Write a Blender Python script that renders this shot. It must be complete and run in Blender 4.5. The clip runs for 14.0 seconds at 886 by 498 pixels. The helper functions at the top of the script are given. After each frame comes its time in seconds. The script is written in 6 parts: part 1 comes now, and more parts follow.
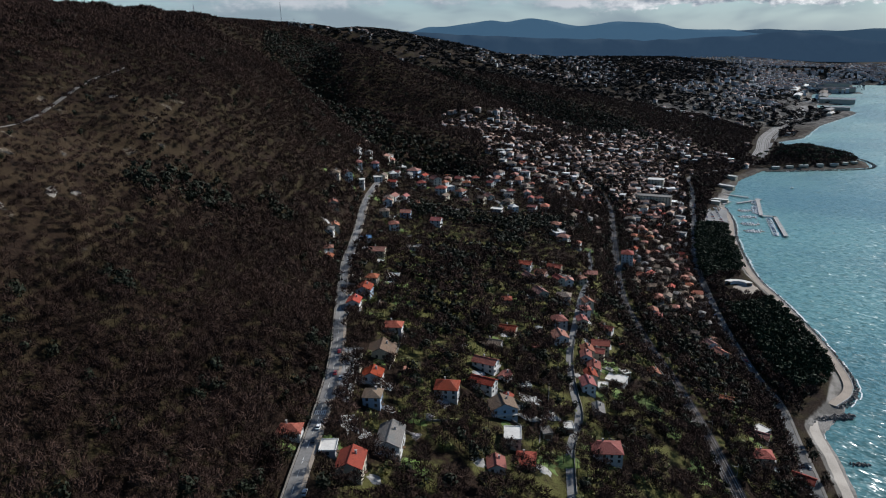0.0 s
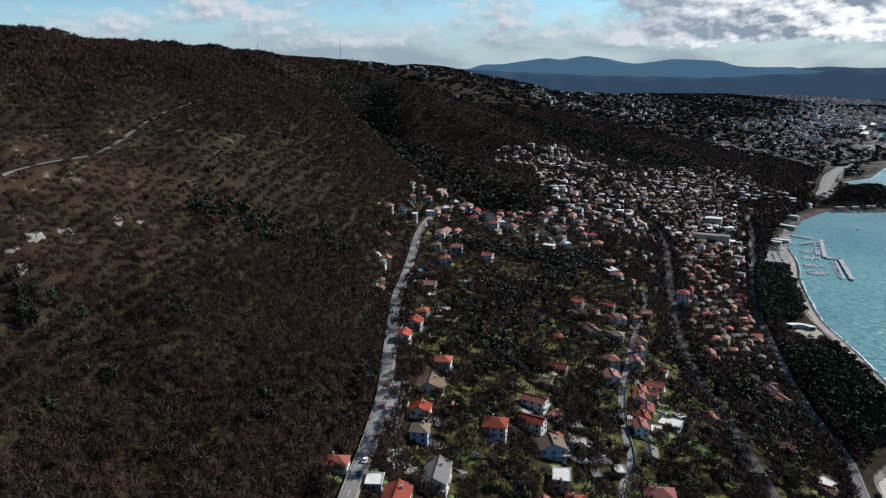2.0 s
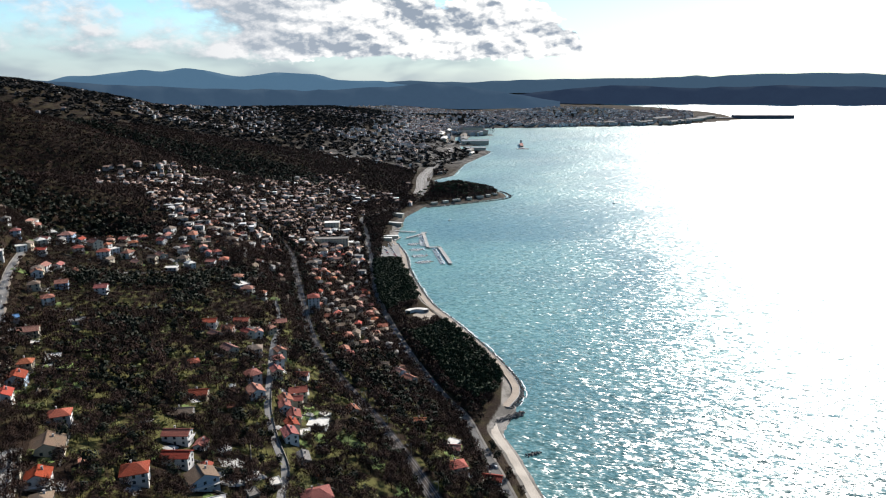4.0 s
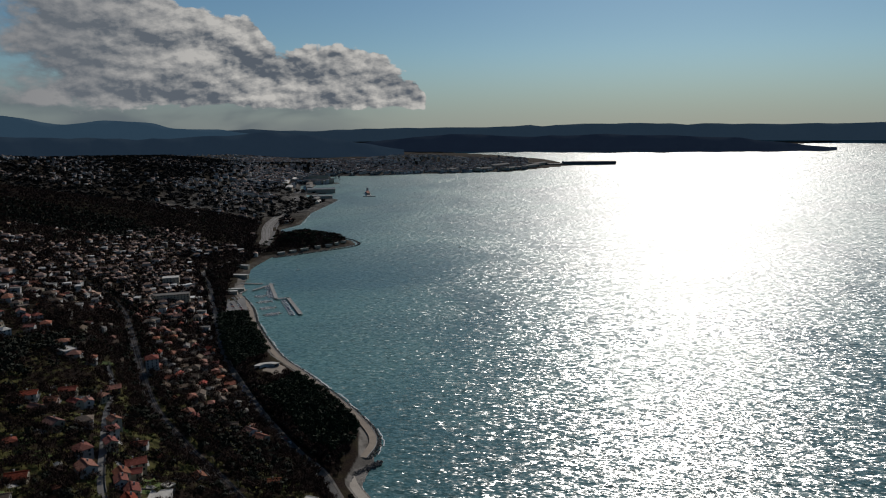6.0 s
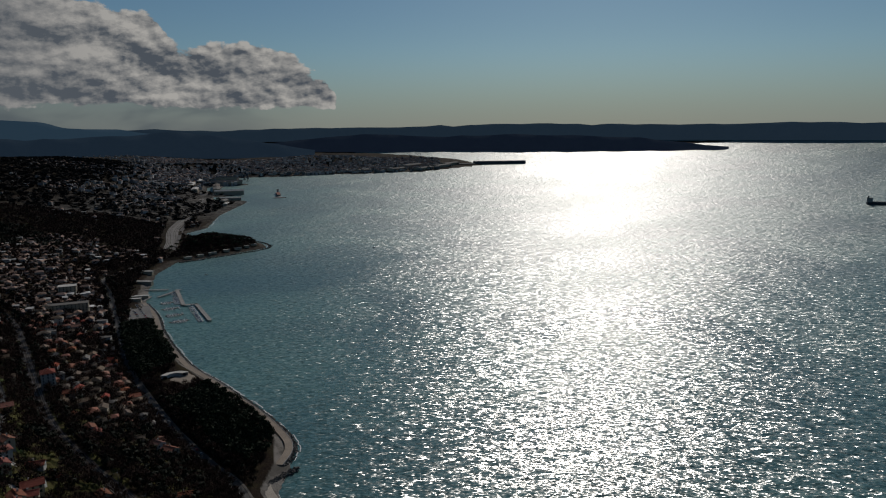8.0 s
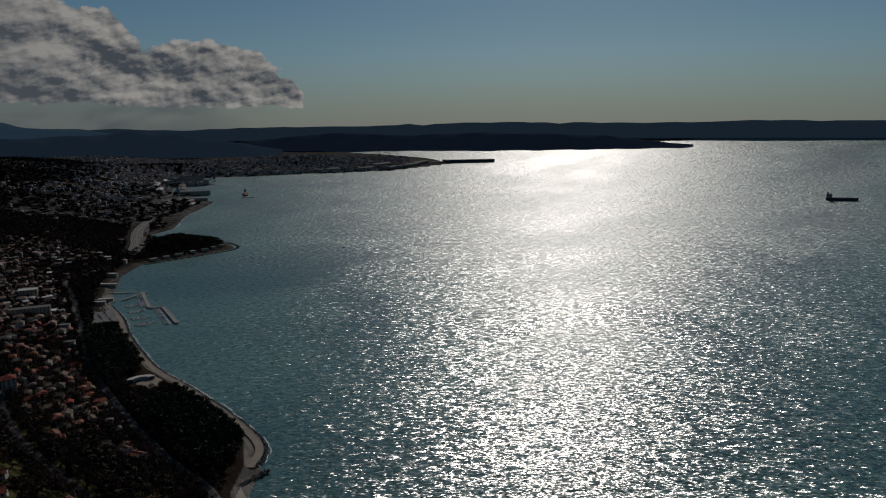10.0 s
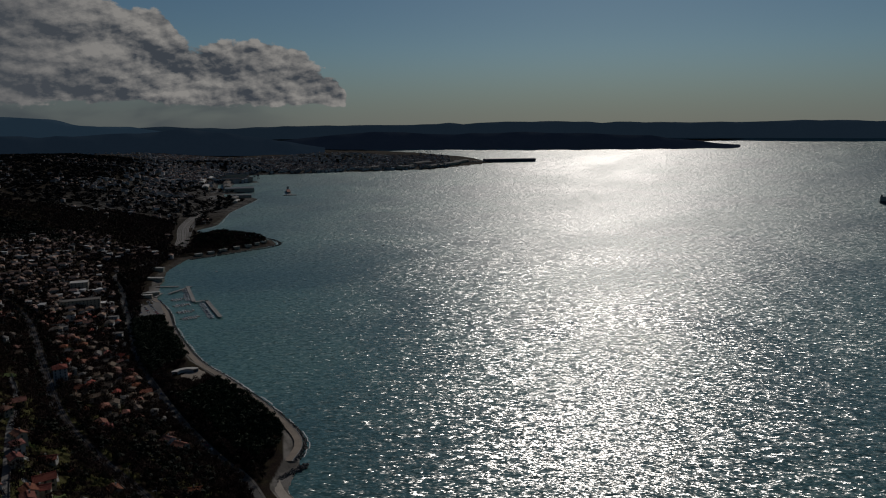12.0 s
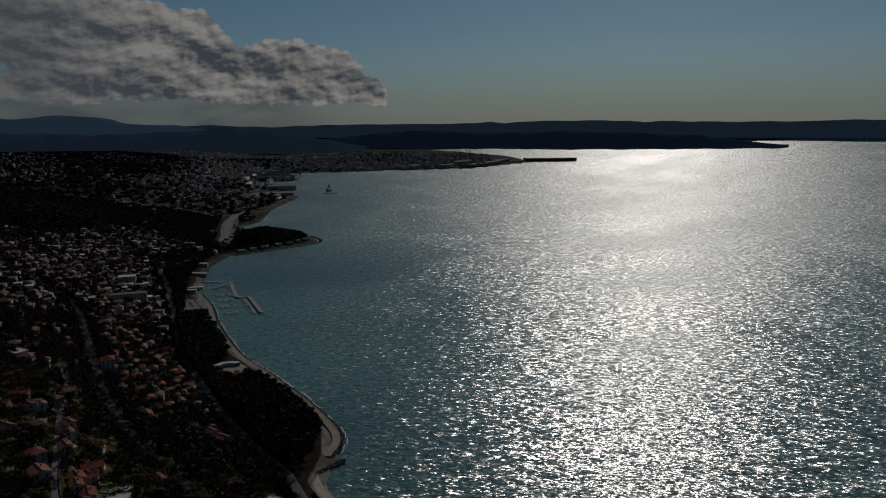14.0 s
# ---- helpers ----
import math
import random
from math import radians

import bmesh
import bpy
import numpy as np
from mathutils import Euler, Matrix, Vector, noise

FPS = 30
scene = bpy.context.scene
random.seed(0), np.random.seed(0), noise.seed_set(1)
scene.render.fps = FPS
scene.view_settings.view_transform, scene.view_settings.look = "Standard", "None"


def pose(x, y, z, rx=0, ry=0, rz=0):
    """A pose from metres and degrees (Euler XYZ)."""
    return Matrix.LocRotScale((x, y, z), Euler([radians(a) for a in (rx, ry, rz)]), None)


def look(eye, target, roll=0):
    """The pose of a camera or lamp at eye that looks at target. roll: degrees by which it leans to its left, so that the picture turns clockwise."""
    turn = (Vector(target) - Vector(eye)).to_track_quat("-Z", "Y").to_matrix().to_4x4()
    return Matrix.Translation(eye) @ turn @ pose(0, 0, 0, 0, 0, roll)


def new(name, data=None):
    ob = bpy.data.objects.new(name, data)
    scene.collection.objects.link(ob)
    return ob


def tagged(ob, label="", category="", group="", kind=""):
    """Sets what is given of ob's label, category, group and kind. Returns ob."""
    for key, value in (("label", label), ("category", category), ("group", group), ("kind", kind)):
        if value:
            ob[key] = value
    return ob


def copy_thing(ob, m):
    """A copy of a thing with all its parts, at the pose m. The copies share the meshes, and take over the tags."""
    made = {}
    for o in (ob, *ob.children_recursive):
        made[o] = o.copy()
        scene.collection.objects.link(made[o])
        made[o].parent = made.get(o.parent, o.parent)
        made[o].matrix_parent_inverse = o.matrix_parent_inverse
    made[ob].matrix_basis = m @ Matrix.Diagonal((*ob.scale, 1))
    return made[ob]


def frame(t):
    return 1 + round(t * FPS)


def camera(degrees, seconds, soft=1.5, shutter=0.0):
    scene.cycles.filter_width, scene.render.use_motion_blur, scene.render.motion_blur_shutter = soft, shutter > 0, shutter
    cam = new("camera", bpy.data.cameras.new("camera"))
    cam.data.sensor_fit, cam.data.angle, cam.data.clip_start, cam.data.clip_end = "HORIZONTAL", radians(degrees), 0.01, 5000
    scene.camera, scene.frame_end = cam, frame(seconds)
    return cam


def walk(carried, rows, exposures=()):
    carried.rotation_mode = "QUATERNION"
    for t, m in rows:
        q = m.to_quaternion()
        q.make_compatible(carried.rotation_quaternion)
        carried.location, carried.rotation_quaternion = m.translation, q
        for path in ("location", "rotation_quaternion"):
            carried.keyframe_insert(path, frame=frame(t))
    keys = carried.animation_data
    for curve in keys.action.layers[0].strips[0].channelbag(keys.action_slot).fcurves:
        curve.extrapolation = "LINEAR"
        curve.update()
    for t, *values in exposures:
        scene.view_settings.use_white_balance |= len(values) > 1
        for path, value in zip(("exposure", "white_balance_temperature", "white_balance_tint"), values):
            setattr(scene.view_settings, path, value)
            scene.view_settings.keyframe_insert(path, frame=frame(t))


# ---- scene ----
# the drone hangs in one place and turns; rows: seconds, yaw, pitch, roll
EYE = (0.0, 0.0, 280.0)
TURNS = [
    (0.0, 0.00, -17.15, -0.91), (0.5, 1.21, -14.30, -0.81), (1.0, 2.60, -14.26, -0.81), (1.5, 3.66, -14.23, -0.82),
    (2.0, 4.32, -14.24, -0.84), (2.5, 0.77, -14.24, -0.63), (2.7, -4.10, -14.20, -0.55), (3.0, -12.65, -14.14, -0.43),
    (3.2, -17.55, -14.11, -0.48), (3.5, -23.10, -14.08, -0.56), (3.7, -24.75, -14.08, -0.55), (4.4, -29.0, -12.6, -0.55),
    (5.1, -33.9, -10.9, -0.52), (5.8, -38.17, -9.88, -0.50), (6.0, -39.11, -9.87, -0.43), (6.5, -41.35, -9.87, -0.43),
    (7.0, -42.61, -9.89, -0.45), (7.5, -44.63, -9.93, -0.46), (8.0, -46.27, -9.91, -0.38), (8.5, -47.20, -9.92, -0.38),
    (8.7, -47.48, -9.95, -0.40), (9.75, -48.8, -10.02, -0.50), (10.8, -47.90, -10.08, -0.50), (11.0, -47.36, -10.06, -0.41),
    (11.5, -46.28, -10.09, -0.40), (12.0, -45.48, -10.09, -0.32), (12.5, -44.81, -10.13, -0.23), (13.0, -44.26, -10.13, -0.18),
    (13.5, -43.82, -10.13, -0.14), (14.0, -42.23, -10.16, -0.21)]
EXPOSURES = [(0.0, 0.25, 6050, 10), (0.5, 0.5, 6050, 10), (2.0, 0.5, 6050, 10), (2.5, 0.65, 6100, 10), (3.0, 1.05, 6400, 11), (3.5, 1.1, 6500, 11), (4.5, 0.35, 6500, 11), (5.8, -0.85, 6450, 11),
             (7.5, -1.25, 6500, 11), (8.5, -1.6, 6500, 11), (11.0, -1.9, 6500, 12), (14.0, -2.2, 6500, 12)]


def aim(yaw, pitch, roll):
    way = Vector((-math.sin(radians(yaw)) * math.cos(radians(pitch)), math.cos(radians(yaw)) * math.cos(radians(pitch)), math.sin(radians(pitch))))
    return look(EYE, Vector(EYE) + way * 100, roll)


cam = camera(64.86, 14.0, soft=1.1)
walk(cam, [(t, aim(a, b, c)) for t, a, b, c in TURNS], EXPOSURES)

# ---- light ----
SUN_AZ, SUN_EL = 59.0, 31.0     # degrees right of +y, degrees up
sun = new("sun", bpy.data.lights.new("sun", "SUN"))
sun.data.energy, sun.data.angle, sun.data.color = 6.0, radians(0.53), (1.0, 0.94, 0.86)
sun.matrix_world = look((1500, 900, 1400), Vector((1500, 900, 1400)) - Vector((math.sin(radians(SUN_AZ)) * math.cos(radians(SUN_EL)), math.cos(radians(SUN_AZ)) * math.cos(radians(SUN_EL)), math.sin(radians(SUN_EL)))))


# ---- node helpers ----
class Nodes:
    """A small writer of node trees."""

    def __init__(self, tree):
        self.tree = tree
        tree.nodes.clear()

    def add(self, kind, inputs=()):
        n = self.tree.nodes.new(kind)
        for key, value in dict(inputs).items():
            self.put(n.inputs[key], value)
        return n

    def put(self, socket, value):
        if isinstance(value, bpy.types.NodeSocket):
            self.tree.links.new(value, socket)
        else:
            socket.default_value = value

    def math(self, op, a, b=0.0, clamp=False):
        n = self.add("ShaderNodeMath")
        n.operation, n.use_clamp = op, clamp
        self.put(n.inputs[0], a)
        self.put(n.inputs[1], b)
        return n.outputs[0]

    def vec(self, op, a, b=(0, 0, 0)):
        n = self.add("ShaderNodeVectorMath")
        n.operation = op
        self.put(n.inputs[0], a)
        self.put(n.inputs[1], b)
        return n.outputs[0]

    def mix(self, factor, a, b, blend="MIX"):
        n = self.add("ShaderNodeMix")
        n.data_type, n.blend_type = "RGBA", blend
        self.put(n.inputs[0], factor)
        self.put(n.inputs[6], a)
        self.put(n.inputs[7], b)
        return n.outputs[2]

    def step(self, value, low, high, to_low=0.0, to_high=1.0):
        n = self.add("ShaderNodeMapRange", {"From Min": low, "From Max": high, "To Min": to_low, "To Max": to_high, "Value": value})
        n.interpolation_type = "SMOOTHSTEP"
        return n.outputs[0]

    def noise(self, at, scale, detail=4.0, rough=0.55, distortion=0.0):
        return self.add("ShaderNodeTexNoise", {"Vector": at, "Scale": scale, "Detail": detail, "Roughness": rough, "Distortion": distortion}).outputs["Fac"]


def rgb(r, g, b):
    return (r, g, b, 1.0)


def material(name, make):
    m = bpy.data.materials.new(name)
    m.use_nodes = True
    n = Nodes(m.node_tree)
    out = n.add("ShaderNodeOutputMaterial")
    shader = n.add("ShaderNodeBsdfPrincipled")
    n.tree.links.new(shader.outputs[0], out.inputs[0])
    make(n, shader)
    return m


def place_of(n):
    return n.add("ShaderNodeNewGeometry").outputs["Position"]


def worn(name, colour, rough=0.8, grain=1.5, patch=0.15, vary=0.25, dark=0.55, bump=0.2, each=0.0, island=0.0, metal=0.0, spec=0.3):
    """A weathered plain surface: grain and large stains in world metres; each and island vary it from piece to piece."""
    def make(n, s):
        at = place_of(n)
        fine, wide = n.noise(at, grain, 5), n.noise(at, patch, 3)
        shade = tuple(c * dark for c in colour)
        c = n.mix(n.step(fine, 0.3, 0.75), rgb(*shade), rgb(*colour))
        c = n.mix(n.math("MULTIPLY", n.step(wide, 0.35, 0.7), vary), c, rgb(*[min(1.0, v * 1.5) for v in colour]))
        if each:
            r = n.add("ShaderNodeObjectInfo").outputs["Random"]
            h = n.add("ShaderNodeHueSaturation", {"Hue": n.math("ADD", 0.5 - each * 0.03, n.math("MULTIPLY", r, each * 0.06)), "Saturation": n.math("ADD", 1 - each * 0.5, n.math("MULTIPLY", r, each)),
                                                  "Value": n.math("ADD", 1 - each, n.math("MULTIPLY", n.math("FRACT", n.math("MULTIPLY", r, 7.3)), 2 * each)), "Color": c})
            c = h.outputs[0]
        if island:
            r = n.add("ShaderNodeNewGeometry").outputs["Random Per Island"]
            h = n.add("ShaderNodeHueSaturation", {"Hue": n.math("ADD", 0.5 - island * 0.02, n.math("MULTIPLY", r, island * 0.04)), "Saturation": n.math("ADD", 1 - island * 0.4, n.math("MULTIPLY", r, 0.8 * island)),
                                                  "Value": n.math("ADD", 1 - island, n.math("MULTIPLY", n.math("FRACT", n.math("MULTIPLY", r, 7.3)), 2 * island)), "Color": c})
            c = h.outputs[0]
        n.put(s.inputs["Base Color"], c)
        n.put(s.inputs["Roughness"], rough)
        n.put(s.inputs["Metallic"], metal)
        n.put(s.inputs["Specular IOR Level"], spec)
        if bump:
            n.put(s.inputs["Normal"], n.add("ShaderNodeBump", {"Strength": bump, "Distance": 0.3, "Height": fine}).outputs[0])
    return material(name, make)


# ---- lie of the land, in true metres from below the drone ----
# the shore, seen from above, from behind the drone past the beach, marina and headland to the port and its long mole
SHORE = [(-900, -2600), (-100, -500), (150, 0), (256, 369), (267, 411), (272, 440), (304, 470), (334, 515), (350, 584), (363, 688), (371, 781), (405, 915), (447, 1036), (466, 1120), (500, 1190), (575, 1325),
         (660, 1415), (760, 1415), (890, 1432), (922, 1500), (915, 1590), (850, 1660), (860, 1790), (960, 1850), (1130, 2090), (1300, 2270), (1415, 2395), (1452, 2450), (1440, 2505), (1345, 2570), (1395, 2690), (1560, 2655), (1600, 2725), (1475, 2800), (1560, 2980)]
PORT = [(1650, 3150), (1850, 3110), (1905, 3200), (1720, 3310), (1800, 3480), (2000, 3440), (2030, 3500), (1900, 3570), (2120, 3580), (2140, 3640), (2250, 3560), (2620, 3420), (3180, 3200), (3500, 3280), (4000, 3400), (4600, 4200),
        (5000, 5300), (5267, 6851), (6200, 5700), (7683, 4922), (9700, 4690), (13000, 5026), (13300, 5300), (9000, 8000), (9000, 26000), (-26000, 26000), (-26000, -2600)]
COAST = np.array(SHORE + PORT, float)

# contour lines: for each height, where it runs (x at each y of STATIONS)
STATIONS = [-2600, 200, 330, 430, 510, 620, 765, 850, 950, 1100, 1300, 1450, 1680, 1900, 2300, 3000, 3500, 6000]
CONTOURS = {
    4: [-990, 205, 238, 250, 256, 267, 297, 322, 352, 405, 470, 530, 740, 850, 1150, 1640, 1850, 3200],
    40: [-1090, 160, 166, 164, 164, 169, 192, 212, 226, 248, 330, 400, 560, 680, 900, 1300, 1600, 2700],
    75: [-1140, 45, 68, 86, 108, 128, 145, 150, 150, 170, 215, 235, 360, 500, 650, 1000, 1350, 2300],
    115: [-1210, -56, -58, -67, -73, -73, -65, -52, -20, 45, -40, -120, 220, 340, 380, 650, 1000, 1900],
    165: [-1300, -165, -150, -140, -135, -125, -120, -118, -105, -80, -220, -320, 20, 80, 120, 380, 700, 1500],
    235: [-1420, -285, -262, -225, -205, -200, -195, -200, -205, -195, -340, -410, -190, -150, -120, 60, 300, 1000],
    313: [-1560, -500, -460, -430, -420, -410, -405, -410, -420, -435, -455, -462, -464, -466, -460, -340, -170, 500]}


# the hill's skyline from the drone: bearing and degrees above the level
SKYLINE_AT = [-40, -18.7, -15.3, -11.8, -9.2, -8.0, -6.4, -4.0, -2.4, 0.1, 2.7, 4.5, 9.0, 18.0, 30.0]
SKYLINE_UP = [2.2, 1.63, 1.43, 1.13, 0.81, 0.56, 0.66, 0.46, 0.10, -0.42, -0.92, -1.45, -1.75, -1.85, -1.9]
# ravines cut into the hillside: line, depth, width; negative depth raises a spur
RAVINES = [([(-360, 1900), (-265, 1400), (-180, 1090), (-110, 980), (-20, 985)], 46, 75), ([(-330, 2350), (-120, 2080), (120, 1900), (300, 1760), (420, 1690)], 55, 120),
           ([(-260, 1590), (-120, 1610), (0, 1590), (110, 1555)], -16, 80), ([(-300, 700), (-210, 830), (-150, 960)], -10, 60), ([(-420, 330), (-300, 420), (-190, 470), (-120, 500)], 12, 35)]


# the ways: plan points and half width of the level bench that carries each
ROUTES = {
    "hill_road": ([(-62, 100), (-59, 180), (-58, 247), (-57, 294), (-58, 341), (-67, 425), (-74, 503), (-75, 560), (-76, 620), (-77, 657), (-76, 700), (-74, 735), (-71, 768)], 4.2),
    "lane": ([(40, 180), (54, 250), (63, 309), (74, 343), (77, 380), (83, 423), (97, 476), (114, 538), (134, 598), (142, 640), (150, 690)], 2.6),
    "railway": ([(140, 120), (156, 280), (160, 369), (163, 442), (162, 512), (168, 612), (204, 795), (238, 960), (246, 1050), (238, 1110), (216, 1180)], 5.0),
    "coast_road": ([(120, 0), (205, 290), (240, 420), (254, 473), (257, 525), (273, 640), (311, 817), (350, 930), (392, 1061), (440, 1200), (482, 1335), (590, 1425), (690, 1500), (790, 1680), (905, 1882), (1161, 2276),
                    (1500, 2800), (1760, 3200)], 5.0),
    "yard": ([(705, 1540), (765, 1655), (880, 1885), (1095, 2205), (1330, 2580), (1500, 2900)], 24.0),
    "track": ([(-262, 180), (-256, 300), (-255, 342), (-252, 398), (-255, 455), (-257, 520), (-258, 590)], 2.4),
    "spur_lane": ([(-20, 735), (10, 732), (40, 735), (62, 755), (66, 790), (40, 860), (24, 905)], 2.0)}


def smooth_line(points, step):
    """A rounded line through plan points, in even steps."""
    p = np.array(points, float)
    p = np.vstack([2 * p[0] - p[1], p, 2 * p[-1] - p[-2]])
    out = []
    for a, b, c, d in zip(p, p[1:], p[2:], p[3:]):
        n = max(2, int(np.hypot(*(c - b)) / step))
        t = (np.arange(n) / n)[:, None]
        out.append(0.5 * (2 * b + (c - a) * t + (2 * a - 5 * b + 4 * c - d) * t * t + (3 * b - a - 3 * c + d) * t ** 3))
    return np.vstack(out + [p[-2][None]])


LEVELLED = []      # line, heights along it, half width; filled once the bare slope is known


def inland(x, y):
    """Metres inland from the shore; negative out at sea."""
    best, inside = np.full(x.shape, 1e9), np.zeros(x.shape, bool)
    for (ax, ay), (bx, by) in zip(COAST, np.roll(COAST, -1, 0)):
        dx, dy = bx - ax, by - ay
        k = np.clip(((x - ax) * dx + (y - ay) * dy) / (dx * dx + dy * dy), 0, 1)
        best = np.minimum(best, np.hypot(x - ax - k * dx, y - ay - k * dy))
        with np.errstate(divide="ignore", invalid="ignore"):
            inside ^= ((ay > y) != (by > y)) & (x < dx * (y - ay) / (dy if dy else 1e-9) + ax)
    return np.where(inside, best, -best)


def waves(x, y, size, seed):
    """Smooth uneven ground from a few crossed waves."""
    rng, total = np.random.RandomState(seed), np.zeros(np.shape(x))
    for i in range(7):
        a, f, p = rng.uniform(0, math.pi), rng.uniform(0.7, 2.4) / size, rng.uniform(0, 6.28)
        total = total + np.sin((x * math.cos(a) + y * math.sin(a)) * f * 6.28 + p + 1.3 * np.sin((y * math.cos(a) - x * math.sin(a)) * f * 3.1 + p * 2)) / 7
    return total


def near_line(x, y, line):
    """Distance to a line, and how far along it (in points) the nearest place is."""
    best, along = np.full(x.shape, 1e9), np.zeros(x.shape)
    for i in range(len(line) - 1):
        (ax, ay), (dx, dy) = line[i], line[i + 1] - line[i]
        k = np.clip(((x - ax) * dx + (y - ay) * dy) / (dx * dx + dy * dy + 1e-9), 0, 1)
        d = np.hypot(x - ax - k * dx, y - ay - k * dy)
        along = np.where(d < best, i + k, along)
        best = np.minimum(best, d)
    return best, along


def slope(x, y):
    x, y = np.atleast_1d(np.asarray(x, float)), np.atleast_1d(np.asarray(y, float))
    s = inland(x, y)
    z = np.full(x.shape, 4.0)
    levels = sorted(CONTOURS)
    lines = [np.interp(y, STATIONS, CONTOURS[h]) for h in levels]
    for i in range(len(levels) - 1):
        k = np.clip((lines[i] - x) / np.maximum(lines[i] - lines[i + 1], 1), 0, 1)
        z = z + k * (levels[i + 1] - levels[i])
    back = np.clip((lines[-1] - x) / 400, 0, 1)
    z = z + back * 6
    rough = np.clip((z - 60) / 120, 0, 1)
    z = z + rough * (waves(x, y, 330, 3) * 10 + waves(x, y, 120, 4) * 5) + np.clip((z - 10) / 40, 0, 1) * waves(x, y, 60, 5) * 1.5
    for line, deep, wide in RAVINES:
        d, _ = near_line(x, y, np.array(line, float))
        z = z - deep * np.exp(-(d / wide) ** 2) * np.clip((z - 20) / 90, 0, 1)
    r, bearing = np.hypot(x, y), np.degrees(np.arctan2(x, y))
    crest = EYE[2] - 12 + r * np.tan(np.radians(np.interp(bearing, SKYLINE_AT, SKYLINE_UP)))
    over = (r > 1700) & (z > crest)
    z = np.where(over, np.maximum(crest - 0.15 * (z - crest), 4.0), z)
    head = 24 * np.exp(-((x - 800) / 75) ** 2 - ((y - 1530) / 60) ** 2)
    castle = 45 * np.exp(-((x - 2250) / 260) ** 2 - ((y - 4200) / 300) ** 2) + 60 * np.exp(-((x - 3300) / 500) ** 2 - ((y - 4400) / 500) ** 2)
    z = z + head + castle
    shore = np.clip(s / 14, 0, 1)
    return np.where(s > 0, np.minimum(z, 0.4 + 1.6 * shore + np.clip(s - 10, 0, None) * 0.5), np.maximum(-8, s * 0.25))


def height(x, y):
    """The lie of the land with the benches of its roads cut in."""
    x, y = np.atleast_1d(np.asarray(x, float)), np.atleast_1d(np.asarray(y, float))
    z = slope(x, y)
    for line, tops, half in LEVELLED:
        lo, hi = line.min(0) - half - 14, line.max(0) + half + 14
        m = (x > lo[0]) & (x < hi[0]) & (y > lo[1]) & (y < hi[1])
        if m.any():
            d, along = near_line(x[m], y[m], line)
            k = np.clip((d - half) / 11, 0, 1)
            level = np.interp(along, np.arange(len(tops)), tops)
            z[m] = level + (z[m] - level) * (k * k * (3 - 2 * k))
    return z


for way_name, (way_points, way_half) in ROUTES.items():
    way_line = smooth_line(way_points, 14)
    way_top = slope(way_line[:, 0], way_line[:, 1])
    for _ in range(6):
        way_top[1:-1] = (way_top[:-2] + 2 * way_top[1:-1] + way_top[2:]) / 4
    LEVELLED.append((way_line, np.maximum(way_top, 2.2), way_half))

NEAR, REACH = 2000.0, 2850.0


def pull(p):
    """The far distance, drawn in towards the drone along the line of sight, so that the coast 20 km away still lies within reach of the lens."""
    p = np.asarray(p, float)
    r = np.hypot(p[..., 0], p[..., 1])
    u = np.maximum(r - NEAR, 0) / REACH
    k = np.where(r > NEAR, (NEAR + REACH * u / (1 + u)) / np.maximum(r, 1), 1.0)[..., None]
    return np.concatenate([p[..., :2] * k, EYE[2] + (p[..., 2:] - EYE[2]) * k], -1)


# the same on a grid of 4 m, for quick looking up
GX, GY, GSTEP = -720.0, 40.0, 4.0
grid_x, grid_y = np.meshgrid(GX + GSTEP * np.arange(460), GY + GSTEP * np.arange(560), indexing="ij")
GRID_Z, GRID_SHORE = height(grid_x.ravel(), grid_y.ravel()).reshape(460, 560), inland(grid_x, grid_y)
GRID_WAY = np.full((460, 560), 1e9)
for way_line, _, way_half in LEVELLED:
    for way_p in smooth_line(way_line, 4.0):
        gi, gj = int((way_p[0] - GX) / GSTEP), int((way_p[1] - GY) / GSTEP)
        if 0 <= gi < 460 and 0 <= gj < 560:
            box_of = np.s_[max(0, gi - 8):gi + 9, max(0, gj - 8):gj + 9]
            GRID_WAY[box_of] = np.minimum(GRID_WAY[box_of], np.hypot(grid_x[box_of] - way_p[0], grid_y[box_of] - way_p[1]) - way_half)


def looked_up(grid, x, y):
    u, v = (x - GX) / GSTEP, (y - GY) / GSTEP
    i, j = int(u), int(v)
    u, v = u - i, v - j
    return float(grid[i, j] * (1 - u) * (1 - v) + grid[i + 1, j] * u * (1 - v) + grid[i, j + 1] * (1 - u) * v + grid[i + 1, j + 1] * u * v)


def ground_at(x, y):
    if GX < x < GX + GSTEP * 458 and GY < y < GY + GSTEP * 558:
        return looked_up(GRID_Z, x, y)
    return float(height(x, y)[0])


def mesh_from(name, verts, faces, mat, smooth=False, slots=None):
    me = bpy.data.meshes.new(name)
    verts, faces = np.asarray(verts, np.float32), np.asarray(faces, np.int32)
    me.vertices.add(len(verts))
    me.vertices.foreach_set("co", verts.ravel())
    n, k = faces.shape
    me.loops.add(n * k)
    me.loops.foreach_set("vertex_index", faces.ravel())
    me.polygons.add(n)
    me.polygons.foreach_set("loop_start", np.arange(0, n * k, k, dtype=np.int32))
    me.polygons.foreach_set("use_smooth", np.full(n, smooth))
    me.update(calc_edges=True)
    for m in mat if isinstance(mat, list) else [mat]:
        me.materials.append(m)
    if slots is not None:
        me.polygons.foreach_set("material_index", np.asarray(slots, np.int32))
    return me


